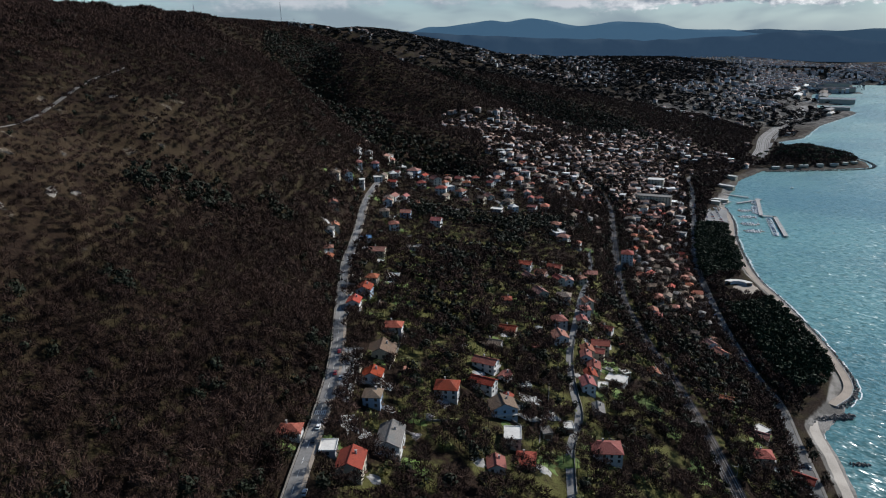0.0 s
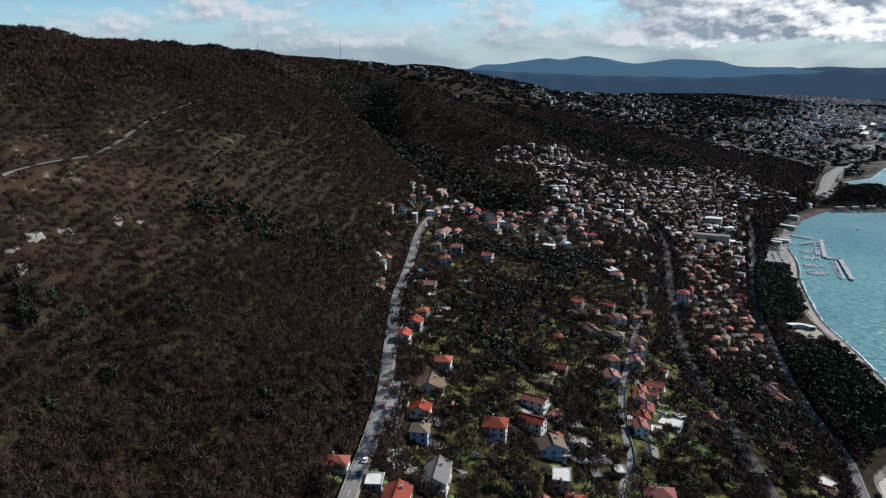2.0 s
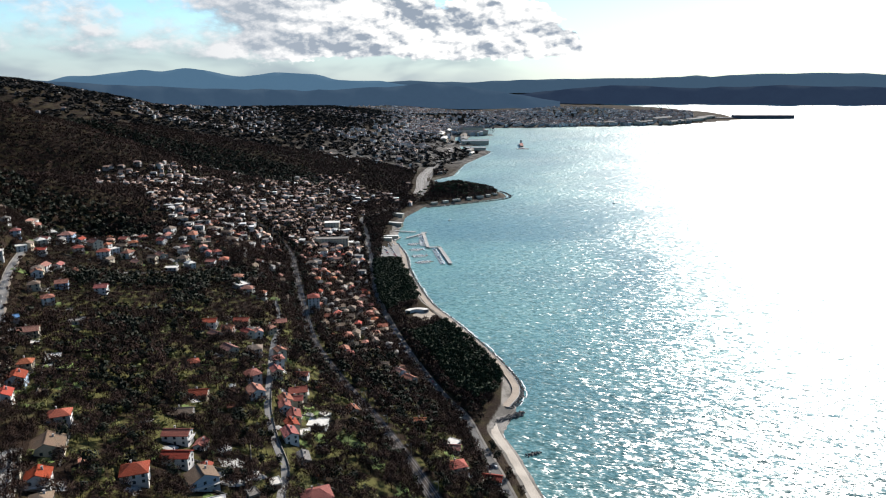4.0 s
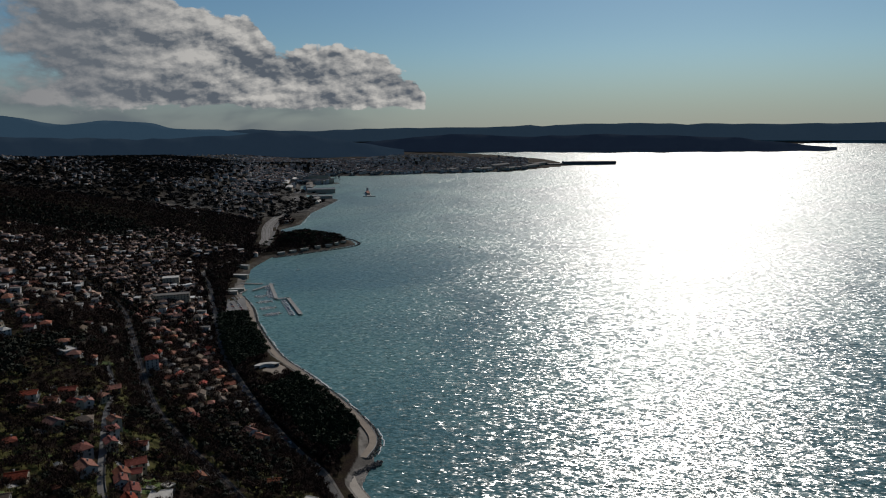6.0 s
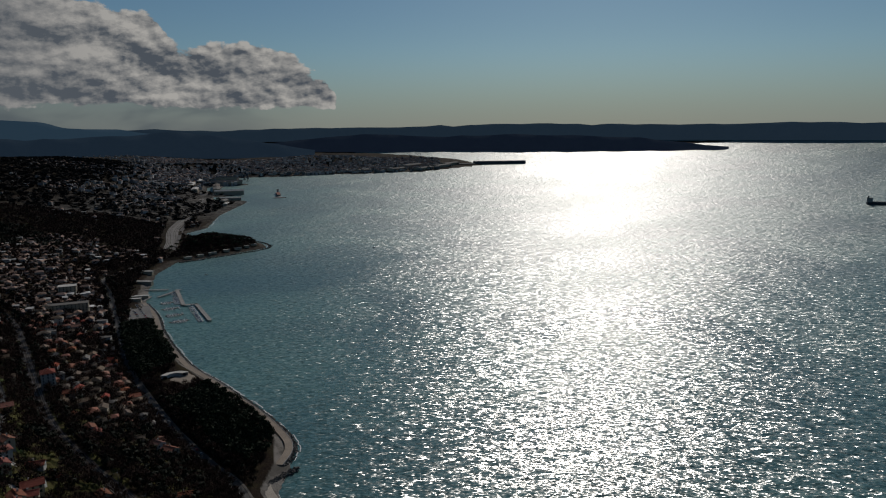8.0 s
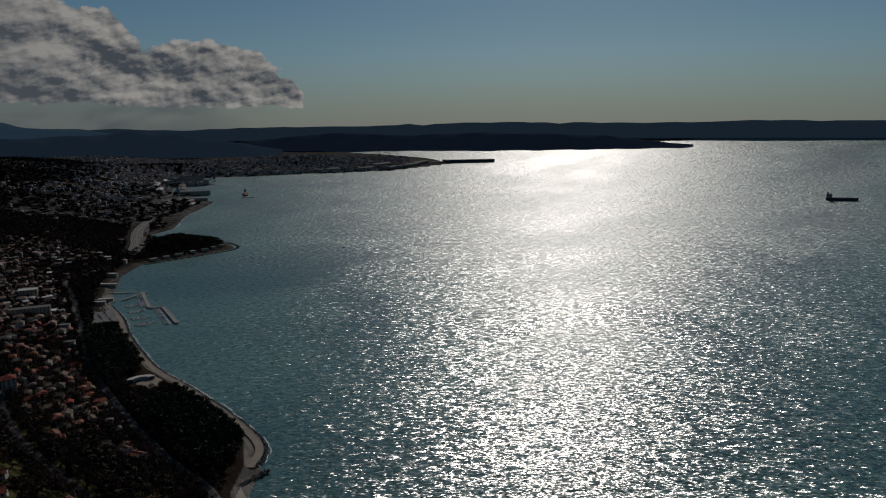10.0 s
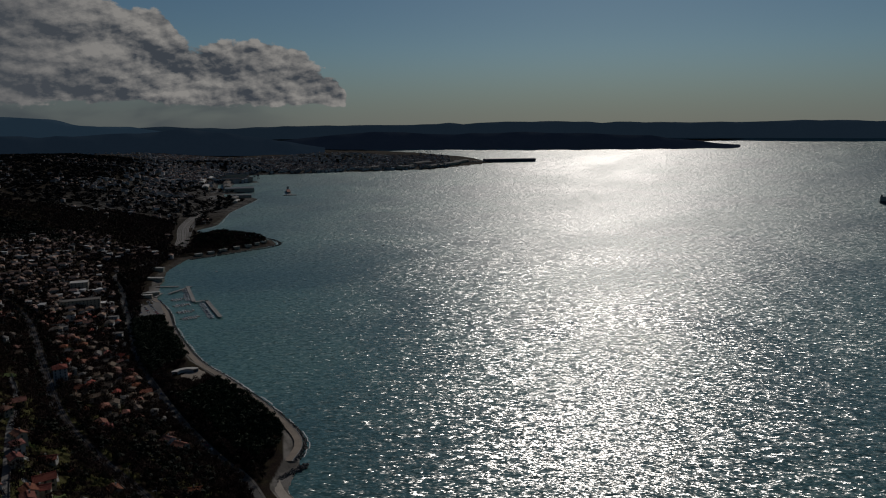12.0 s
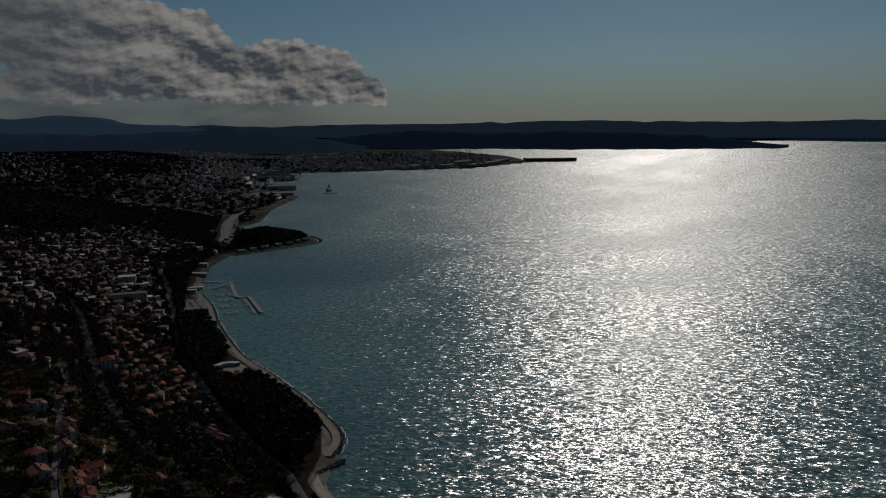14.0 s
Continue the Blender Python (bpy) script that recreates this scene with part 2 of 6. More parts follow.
def part(name, bm, mat, parent, label=""):
    """A bmesh as one mesh object under a thing or a part."""
    me = bpy.data.meshes.new(name)
    bm.to_mesh(me)
    bm.free()
    me.materials.append(mat)
    ob = new(name, me)
    ob.parent = parent
    return tagged(ob, label)


def polar(azimuths, radii):
    a, r = np.meshgrid(np.radians(azimuths), radii)
    n, m = a.shape
    i = np.arange(n * m).reshape(n, m)
    faces = np.stack([i[:-1, :-1], i[:-1, 1:], i[1:, 1:], i[1:, :-1]], -1).reshape(-1, 4)[:, ::-1]
    return (r * np.sin(a)).ravel(), (r * np.cos(a)).ravel(), faces


# ---- materials of the large forms ----
def make_ground(n, s):
    at = place_of(n)
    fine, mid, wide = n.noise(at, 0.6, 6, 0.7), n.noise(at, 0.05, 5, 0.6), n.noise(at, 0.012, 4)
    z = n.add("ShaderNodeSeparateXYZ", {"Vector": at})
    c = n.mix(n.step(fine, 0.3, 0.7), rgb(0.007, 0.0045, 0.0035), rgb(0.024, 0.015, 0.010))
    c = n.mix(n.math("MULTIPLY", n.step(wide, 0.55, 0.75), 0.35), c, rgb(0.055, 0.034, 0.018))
    # rough grass in the gardens below the hill road
    low = n.math("MULTIPLY", n.step(z.outputs["Z"], 116, 104), n.step(z.outputs["Z"], 8, 20))
    low = n.math("MULTIPLY", low, n.step(z.outputs["Y"], 820, 560))
    c = n.mix(n.math("MULTIPLY", n.step(mid, 0.42, 0.60), n.math("ADD", 0.15, n.math("MULTIPLY", low, 0.75))), c, rgb(0.078, 0.076, 0.026))
    # limestone scree and dry grass high on the slope
    high = n.math("MULTIPLY", n.step(z.outputs["Z"], 150, 215), n.step(z.outputs["Z"], 275, 235))
    west = n.step(z.outputs["Y"], 700, 380)
    band = n.math("MULTIPLY", high, west)
    c = n.mix(n.math("MULTIPLY", band, n.step(mid, 0.35, 0.6)), c, rgb(0.034, 0.023, 0.014))
    c = n.mix(n.math("MULTIPLY", band, n.step(n.noise(at, 0.05, 6, 0.7), 0.60, 0.70)), c, rgb(0.16, 0.135, 0.105))
    # streets and yards of the city on the plain
    c = n.mix(n.math("MULTIPLY", n.math("MULTIPLY", n.step(z.outputs["Y"], 1900, 2150), n.step(z.outputs["Z"], 95, 50)), 0.7), c, n.mix(n.step(mid, 0.4, 0.6), rgb(0.03, 0.032, 0.03), rgb(0.15, 0.14, 0.13)))
    # gravel and paved hard standing along the shore
    c = n.mix(n.math("MULTIPLY", n.step(z.outputs["Z"], 3.9, 3.0), n.step(z.outputs["Y"], 1340, 1180, 0.25, 1.0)), c, n.mix(n.step(mid, 0.4, 0.62), rgb(0.10, 0.092, 0.082), rgb(0.21, 0.195, 0.175)))
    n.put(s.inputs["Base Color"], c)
    n.put(s.inputs["Roughness"], 0.95)
    n.put(s.inputs["Specular IOR Level"], 0.05)
    n.put(s.inputs["Normal"], n.add("ShaderNodeBump", {"Strength": 0.8, "Distance": 1.2, "Height": fine}).outputs[0])


def make_sea(n, s):
    at = place_of(n)
    flat = n.vec("MULTIPLY", at, (1, 1, 0))
    turned = n.add("ShaderNodeMapping")
    turned.vector_type = "TEXTURE"       # crests run across the wind
    for key, value in (("Vector", flat), ("Rotation", (0, 0, radians(-48))), ("Scale", (1.9, 1, 1))):
        n.put(turned.inputs[key], value)
    lanes = n.noise(flat, 0.0032, 5, 0.6, 0.6)
    long_lanes = n.noise(n.vec("MULTIPLY", flat, (0.0011, 0.0034, 0)), 1.0, 4, 0.6, 0.8)
    ruffled = n.math("ADD", n.math("MULTIPLY", lanes, 0.5), n.math("MULTIPLY", long_lanes, 0.5))

    def slopes(scale, detail, steep):
        """Wave slopes along x and y."""
        t = n.add("ShaderNodeTexNoise", {"Vector": turned.outputs[0], "Scale": scale, "Detail": detail, "Roughness": 0.6, "Distortion": 0.3}).outputs["Color"]
        return n.vec("MULTIPLY", n.vec("SUBTRACT", t, (0.5, 0.5, 0.5)), (steep, steep, 0))
    wave = n.vec("ADD", slopes(0.20, 1.0, 1.05), slopes(0.52, 1.5, 1.25))
    xy = n.add("ShaderNodeSeparateXYZ", {"Vector": flat})
    lee = n.step(n.math("SUBTRACT", xy.outputs["X"], n.math("MULTIPLY", xy.outputs["Y"], 0.6)), -350, 600, 0.60, 1.0)       # calmer under the land
    rise = n.vec("MULTIPLY", wave, n.math("MULTIPLY", lee, n.step(ruffled, 0.38, 0.60, 0.78, 1.12)))
    normal = n.vec("NORMALIZE", n.vec("ADD", rise, (0, 0, 1)))
    c = n.mix(n.step(lanes, 0.35, 0.65), rgb(0.042, 0.108, 0.105), rgb(0.070, 0.166, 0.150))
    n.put(s.inputs["Base Color"], c)
    # calm and ruffled lanes; farther out the waves blend into a rougher sheet
    out = n.add("ShaderNodeVectorMath", {0: flat})
    out.operation = "LENGTH"
    far = n.step(out.outputs["Value"], 350, 2600, 0.0, 0.20)
    n.put(s.inputs["Roughness"], n.math("ADD", n.step(ruffled, 0.36, 0.62, 0.22, 0.30), far))
    n.put(s.inputs["IOR"], 1.34)
    n.put(s.inputs["Specular IOR Level"], 1.0)
    n.put(s.inputs["Normal"], normal)


GROUND, SEA = material("ground", make_ground), material("sea", make_sea)

# ---- ground and sea, one sheet each ----
AZ = np.concatenate([np.arange(-180, -62, 4.0), np.arange(-62, -40, 0.8), np.arange(-40, 46, 0.25), np.arange(46, 92, 0.5), np.arange(92, 181, 4.0)])
AZ[-1] = 180
RADII = np.concatenate([[0.01, 40, 80], np.geomspace(110, 2600, 320), np.geomspace(2640, 24000, 75)])
gx, gy, quads = polar(AZ, RADII)
gz = height(gx, gy)
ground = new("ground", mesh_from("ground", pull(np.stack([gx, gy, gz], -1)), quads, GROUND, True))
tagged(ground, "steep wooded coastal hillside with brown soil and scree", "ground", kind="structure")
water = new("water", mesh_from("water", pull(np.stack([gx, gy, 0 * gx], -1)), quads, SEA, True))
tagged(water, "wind-ruffled turquoise sea glittering in the sun", "sea", kind="structure")

# ---- sky ----
world = bpy.data.worlds.new("sky")
scene.world = world
world.use_nodes = True


def make_sky(n):
    out = n.add("ShaderNodeOutputWorld")
    sky = n.add("ShaderNodeTexSky")
    sky.sky_type, sky.sun_disc, sky.sun_elevation, sky.sun_rotation = "NISHITA", False, radians(SUN_EL), radians(SUN_AZ)
    sky.altitude, sky.air_density, sky.dust_density, sky.ozone_density = 280, 1.0, 0.35, 3.0
    way = n.add("ShaderNodeTexCoord").outputs["Generated"]
    p = n.add("ShaderNodeSeparateXYZ", {"Vector": way})
    az = n.math("ARCTAN2", p.outputs["X"], p.outputs["Y"])       # to the right of +y
    el = n.math("ARCSINE", p.outputs["Z"])
    deg_az, deg_el = n.math("MULTIPLY", az, 57.2958), n.math("MULTIPLY", el, 57.2958)
    # heaped cloud: a bank that ends over the bay, a broken deck inland
    at = n.add("ShaderNodeCombineXYZ", {"X": deg_az, "Y": n.math("MULTIPLY", deg_el, 1.7), "Z": 0.0}).outputs[0]

    def ramp(points, low, high):
        """A piecewise curve of the bearing."""
        r = n.add("ShaderNodeValToRGB", {"Fac": n.math("DIVIDE", n.math("ADD", deg_az, 60.0), 120.0)})
        r.color_ramp.interpolation = "EASE"
        for k, (a, v) in enumerate(points):
            e = r.color_ramp.elements[k] if k < 2 else r.color_ramp.elements.new((a + 60) / 120)
            e.position, v = (a + 60) / 120, (v - low) / (high - low)
            e.color = (v, v, v, 1)
        return n.math("ADD", low, n.math("MULTIPLY", r.outputs[0], high - low))

    def lumps(v):
        bend = n.vec("ADD", v, n.vec("MULTIPLY", n.add("ShaderNodeTexNoise", {"Vector": v, "Scale": 0.7, "Detail": 5.0}).outputs["Color"], (1.1, 1.1, 0)))
        puff = n.add("ShaderNodeTexVoronoi")
        puff.feature, puff.normalize = "SMOOTH_F1", True
        for key, value in (("Vector", bend), ("Scale", 0.46), ("Detail", 3.0), ("Roughness", 0.5), ("Smoothness", 0.25)):
            n.put(puff.inputs[key], value)
        return n.math("SUBTRACT", 0.45, puff.outputs["Distance"])

    def tiers(v):
        return n.noise(n.vec("MULTIPLY", v, (0.115, 0.21, 0)), 1.0, 3.0, 0.5, 0.25)

    def wisps(v):
        return n.noise(v, 0.9, 6.0, 0.65)
    top = ramp([(-60, 5), (-30, 7), (-14, 13), (8, 14), (16, 11.5), (20, 9.6), (24, 9.0), (26.5, 6.1), (29, 6.6), (34, 6.4), (36.5, 4.4), (39.5, 0.5), (60, -6)], -6, 14)
    firm = ramp([(-60, 0.03), (5, 0.10), (14, 0.26), (60, 0.3)], 0, 0.3)          # how solid the bank is
    mound, piled, fray = lumps(at), tiers(at), wisps(at)
    rim = n.math("ADD", n.math("SUBTRACT", mound, lumps(n.vec("ADD", at, (0.35, 0.75, 0)))), n.math("MULTIPLY", n.math("SUBTRACT", fray, wisps(n.vec("ADD", at, (0.25, 0.4, 0)))), 0.5))
    base = n.math("SUBTRACT", piled, tiers(n.vec("ADD", at, (0.4, 2.6, 0))))
    inside = n.math("MINIMUM", n.math("MAXIMUM", n.math("DIVIDE", n.math("SUBTRACT", top, deg_el), 1.5), -1.6), 1.0)
    mass = n.math("ADD", n.math("ADD", n.math("MULTIPLY", piled, 0.55), n.math("MULTIPLY", mound, 0.42)), n.math("MULTIPLY", n.math("SUBTRACT", fray, 0.5), 0.22))
    mass = n.math("ADD", mass, n.math("MULTIPLY", inside, firm))
    mass = n.math("SUBTRACT", mass, n.step(deg_el, 2.6, 0.6, 0.0, 0.35))
    cover = n.step(mass, ramp([(-60, 0.33), (6, 0.33), (16, 0.40), (60, 0.40)], 0, 1), ramp([(-60, 0.56), (6, 0.56), (16, 0.455), (60, 0.455)], 0, 1))
    thick = n.step(mass, 0.46, 0.80)
    light = n.math("ADD", n.math("ADD", n.math("SUBTRACT", 0.52, n.math("MULTIPLY", thick, 0.34)), n.math("MULTIPLY", base, 2.3)), n.math("MULTIPLY", rim, 3.0), True)
    under = n.mix(n.step(deg_az, 25.0, 8.0), rgb(3.6, 4.3, 5.2), rgb(4.8, 5.5, 6.3))      # the deck inland is thin
    cloud = n.mix(light, under, n.mix(n.step(deg_az, 25.0, 8.0), rgb(19.5, 19.0, 17.8), rgb(9.4, 9.6, 9.8)))
    blue = n.mix(1.0, sky.outputs[0], rgb(1.34, 1.70, 1.80), "MULTIPLY")
    pale = n.mix(n.math("MULTIPLY", n.step(deg_el, 6.5, -0.5), 0.72), blue, rgb(8.2, 9.2, 9.6))     # thin haze along the skyline
    veil = n.math("MULTIPLY", n.math("MULTIPLY", n.step(deg_az, 38.0, 24.0), n.step(deg_el, 4.5, 1.5)), n.step(piled, 0.40, 0.62, 0.35, 0.85))
    pale = n.mix(veil, pale, rgb(4.0, 4.9, 5.6))        # rain veil under the bank
    n.put(out.inputs[0], n.add("ShaderNodeBackground", {"Color": n.mix(cover, pale, cloud), "Strength": 0.05}).outputs[0])


make_sky(Nodes(world.node_tree))


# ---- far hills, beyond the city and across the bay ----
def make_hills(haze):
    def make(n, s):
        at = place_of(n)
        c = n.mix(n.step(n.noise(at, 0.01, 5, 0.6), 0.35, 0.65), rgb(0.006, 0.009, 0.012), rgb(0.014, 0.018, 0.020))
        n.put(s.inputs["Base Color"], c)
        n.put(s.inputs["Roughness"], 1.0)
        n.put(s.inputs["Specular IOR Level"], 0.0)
        # the blue haze of distance is painted on as a faint emission
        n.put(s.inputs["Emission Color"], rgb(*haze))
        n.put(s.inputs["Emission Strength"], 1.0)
    return material("haze_glow_hills", make)


def hill_range(distance, profile, haze, label, seed, depth=0.16):
    """A far ridge: crest heights as degrees above the level, by bearing; haze picks its painted glow."""
    bearings = np.arange(profile[0][0], profile[-1][0] + 0.01, 0.2)
    crest = np.interp(bearings, [p[0] for p in profile], [p[1] for p in profile])
    crest = np.convolve(np.pad(crest, 2, mode="edge"), np.ones(5) / 5, "valid")
    rng = np.random.RandomState(seed)
    crest = crest + 0.035 * np.interp(bearings, np.arange(bearings[0], bearings[-1] + 1.2, 1.1), rng.normal(size=len(np.arange(bearings[0], bearings[-1] + 1.2, 1.1))))
    rows = []
    for out, share in ((1 - depth, 0.0), (1 - depth * 0.6, 0.42), (1 - depth * 0.25, 0.8), (1.0, 1.0), (1 + depth * 0.4, 0.7), (1 + depth, 0.0)):
        r = distance * (out + (0.02 * np.sin(bearings * 1.7 + seed) if share not in (0, 1) else 0))
        top = EYE[2] + distance * np.tan(np.radians(crest))
        rows.append(np.column_stack([r * np.sin(np.radians(bearings)), r * np.cos(np.radians(bearings)), -20 + (top + 20) * share * (out if share < 1 else 1)]))
    v = np.stack(rows)
    a, b, _ = v.shape
    i = np.arange(a * b).reshape(a, b)
    f = np.stack([i[:-1, :-1], i[:-1, 1:], i[1:, 1:], i[1:, :-1]], -1).reshape(-1, 4)[:, ::-1]
    return tagged(new("backdrop", mesh_from("backdrop", pull(v.reshape(-1, 3)), f, HAZE_GLOWS[haze], True)), label, "hills", kind="structure")


# emission colours that stand in for haze over each range
HAZE_GLOWS = {"far": make_hills((0.045, 0.090, 0.140)), "middle": make_hills((0.028, 0.052, 0.082)), "near": make_hills((0.012, 0.020, 0.038)), "city": make_hills((0.024, 0.044, 0.072))}
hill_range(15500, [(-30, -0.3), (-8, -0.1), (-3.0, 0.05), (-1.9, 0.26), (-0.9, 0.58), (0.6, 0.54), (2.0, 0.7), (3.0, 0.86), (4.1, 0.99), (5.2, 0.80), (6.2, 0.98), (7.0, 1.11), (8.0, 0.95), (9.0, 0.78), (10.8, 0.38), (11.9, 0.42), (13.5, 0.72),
                   (15.0, 0.66), (16.6, 0.56), (18.0, 0.10), (20.6, 0.0), (22, -0.1), (24.0, -0.4)], "far", "mountains far beyond the city with haze painted as blue glow", 1)
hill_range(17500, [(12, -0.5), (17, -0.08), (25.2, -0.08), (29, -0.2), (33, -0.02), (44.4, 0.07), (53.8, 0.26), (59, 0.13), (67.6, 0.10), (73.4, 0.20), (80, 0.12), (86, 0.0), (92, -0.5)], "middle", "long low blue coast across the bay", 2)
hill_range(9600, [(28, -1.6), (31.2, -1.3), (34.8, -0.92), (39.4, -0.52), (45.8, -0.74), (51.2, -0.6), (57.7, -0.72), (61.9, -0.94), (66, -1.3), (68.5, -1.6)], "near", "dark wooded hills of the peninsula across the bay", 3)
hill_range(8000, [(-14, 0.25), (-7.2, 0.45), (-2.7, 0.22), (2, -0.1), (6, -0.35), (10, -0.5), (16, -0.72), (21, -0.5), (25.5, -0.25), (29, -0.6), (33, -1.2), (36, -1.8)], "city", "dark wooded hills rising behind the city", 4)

# ---- materials of the things ----
ASPHALT = worn("asphalt", (0.155, 0.15, 0.143), 0.9, 0.8, 0.04, 0.4, 0.7)
# asphalt and paving darkened in colour for the tree cover over the seafront road
DARKENED_ASPHALT = worn("darkened_asphalt", (0.085, 0.082, 0.078), 0.9, 0.6, 0.05, 0.5, 0.6)
DARKENED_PAVING = worn("darkened_paving", (0.13, 0.118, 0.105), 0.9, 0.9, 0.08, 0.4, 0.6)
PAVING = worn("paving", (0.26, 0.215, 0.17), 0.9, 1.2, 0.06, 0.3, 0.7)
CONCRETE = worn("concrete", (0.28, 0.27, 0.255), 0.9, 1.0, 0.08, 0.3, 0.6)
WHITELINE = worn("road_paint", (0.6, 0.6, 0.58), 0.8, 2.0, 0.3, 0.1, 0.6)
BALLAST = worn("ballast", (0.055, 0.044, 0.037), 0.95, 2.0, 0.1, 0.3, 0.5)
GRAVEL = worn("yard_gravel", (0.185, 0.175, 0.162), 0.95, 0.4, 0.03, 0.4, 0.6)
RAIL_STEEL = worn("rail_steel", (0.30, 0.28, 0.27), 0.45, 1.0, 0.1, 0.2, 0.8, metal=0.8)
GALVANISED = worn("galvanised_steel", (0.32, 0.33, 0.34), 0.5, 1.0, 0.2, 0.2, 0.8, metal=0.7)
LIMESTONE = worn("limestone", (0.17, 0.155, 0.135), 0.95, 0.7, 0.05, 0.4, 0.5)
RUBBLE = worn("rubble", (0.14, 0.13, 0.12), 0.9, 1.5, 0.2, 0.3, 0.4, island=0.3)
SAND = worn("shingle_beach", (0.36, 0.32, 0.27), 0.95, 1.2, 0.05, 0.4, 0.7)
BARK = worn("bark", (0.055, 0.043, 0.034), 0.95, 2.0, 0.1, 0.3, 0.5, bump=0)
TWIGS = worn("bare_twigs", (0.043, 0.026, 0.020), 0.9, 0.17, 0.02, 0.6, 0.28, bump=0, island=0.25, spec=0.05)
NEEDLES = worn("evergreen_leaves", (0.014, 0.018, 0.009), 0.8, 0.5, 0.05, 0.4, 0.4, bump=0, island=0.3, spec=0.15)
PINES = worn("pine_needles", (0.018, 0.030, 0.012), 0.8, 0.5, 0.06, 0.5, 0.4, bump=0, island=0.3, spec=0.15)
SPRING = worn("spring_leaves", (0.105, 0.108, 0.034), 0.8, 0.5, 0.05, 0.5, 0.5, bump=0, island=0.3, spec=0.15)
BLOSSOM = worn("blossom", (0.55, 0.50, 0.48), 0.9, 0.8, 0.1, 0.2, 0.6, bump=0, island=0.2)
LAWN = worn("lawn", (0.080, 0.115, 0.028), 0.95, 0.5, 0.08, 0.5, 0.6)
GLASS_DARK = worn("window_glass", (0.03, 0.035, 0.04), 0.08, 1.0, 0.2, 0.1, 0.9, bump=0, spec=0.5)
WOODWORK = worn("painted_woodwork", (0.42, 0.38, 0.33), 0.6, 3.0, 0.3, 0.2, 0.7, each=0.3)
DOORWOOD = worn("door_wood", (0.12, 0.07, 0.04), 0.6, 3.0, 0.3, 0.2, 0.7, each=0.3)


def tiled(name, colour, rows=2.2):
    """A roof of clay tiles: courses down the slope, lichen and patched tiles."""
    def make(n, s):
        at = place_of(n)
        tex = n.add("ShaderNodeTexCoord").outputs["Object"]
        w = n.add("ShaderNodeTexWave", {"Vector": tex, "Scale": rows, "Distortion": 1.2, "Detail": 2.0})
        fine, wide = n.noise(at, 2.2, 4), n.noise(at, 0.22, 4)
        c = n.mix(n.step(fine, 0.3, 0.7), rgb(*[v * 0.6 for v in colour]), rgb(*colour))
        c = n.mix(n.math("MULTIPLY", n.step(wide, 0.5, 0.75), 0.55), c, rgb(colour[0] * 0.5, colour[1] * 0.7, colour[2] * 0.8))
        r = n.add("ShaderNodeObjectInfo").outputs["Random"]
        h = n.add("ShaderNodeHueSaturation", {"Hue": n.math("ADD", 0.494, n.math("MULTIPLY", r, 0.012)), "Saturation": n.math("ADD", 0.75, n.math("MULTIPLY", n.math("FRACT", n.math("MULTIPLY", r, 3.7)), 0.35)),
                                              "Value": n.math("ADD", 0.75, n.math("MULTIPLY", n.math("FRACT", n.math("MULTIPLY", r, 9.1)), 0.5)), "Color": c})
        n.put(s.inputs["Base Color"], h.outputs[0])
        n.put(s.inputs["Roughness"], 0.85)
        n.put(s.inputs["Specular IOR Level"], 0.2)
        n.put(s.inputs["Normal"], n.add("ShaderNodeBump", {"Strength": 0.5, "Distance": 0.08, "Height": w.outputs["Fac"]}).outputs[0])
    return material(name, make)


ROOFS = {"red": tiled("red_tiles", (0.27, 0.052, 0.030)), "orange": tiled("orange_tiles", (0.28, 0.095, 0.052)), "brown": tiled("brown_tiles", (0.16, 0.11, 0.075)), "grey": tiled("grey_tiles", (0.17, 0.155, 0.14)),
         "pale": worn("pale_roofing", (0.48, 0.46, 0.42), 0.8, 0.8, 0.15, 0.3, 0.75), "blue": worn("blue_sheeting", (0.08, 0.17, 0.30), 0.6, 0.8, 0.15, 0.3, 0.75)}
WALLS = {"white": (0.44, 0.435, 0.42), "cream": (0.35, 0.31, 0.24), "ochre": (0.33, 0.22, 0.11), "pink": (0.32, 0.21, 0.17), "grey": (0.26, 0.25, 0.245), "blue": (0.25, 0.32, 0.40)}
WALLS = {k: worn(k + "_render", v, 0.9, 0.9, 0.25, 0.2, 0.78, bump=0.1, each=0.08) for k, v in WALLS.items()}


# ---- small mesh makers ----
def box(bm, x0, x1, y0, y1, z0, z1):
    v = [bm.verts.new((x, y, z)) for z in (z0, z1) for y in (y0, y1) for x in (x0, x1)]
    for f in ((0, 2, 3, 1), (4, 5, 7, 6), (0, 1, 5, 4), (1, 3, 7, 5), (3, 2, 6, 7), (2, 0, 4, 6)):
        bm.faces.new([v[i] for i in f])
    return bm


def beam(bm, a, b, r, sides=5, r2=None):
    """A round bar from a to b, tapering from r to r2."""
    a, b = Vector(a), Vector(b)
    u = (b - a).normalized()
    s = u.orthogonal().normalized()
    t = u.cross(s)
    rings = []
    for p, q in ((a, r), (b, r if r2 is None else r2)):
        rings.append([bm.verts.new(p + (s * math.cos(k * 6.2832 / sides) + t * math.sin(k * 6.2832 / sides)) * q) for k in range(sides)])
    for k in range(sides):
        bm.faces.new((rings[0][k], rings[0][(k + 1) % sides], rings[1][(k + 1) % sides], rings[1][k]))
    bm.faces.new(rings[0][::-1])
    bm.faces.new(rings[1])
    return bm


def empty(name, m, label, category, group=""):
    ob = new(name)
    ob.matrix_basis = m
    return tagged(ob, label, category, group)


def shared(name, me, parent, m=None, label=""):
    ob = new(name, me)
    ob.parent = parent
    if m is not None:
        ob.matrix_basis = m
    return tagged(ob, label)


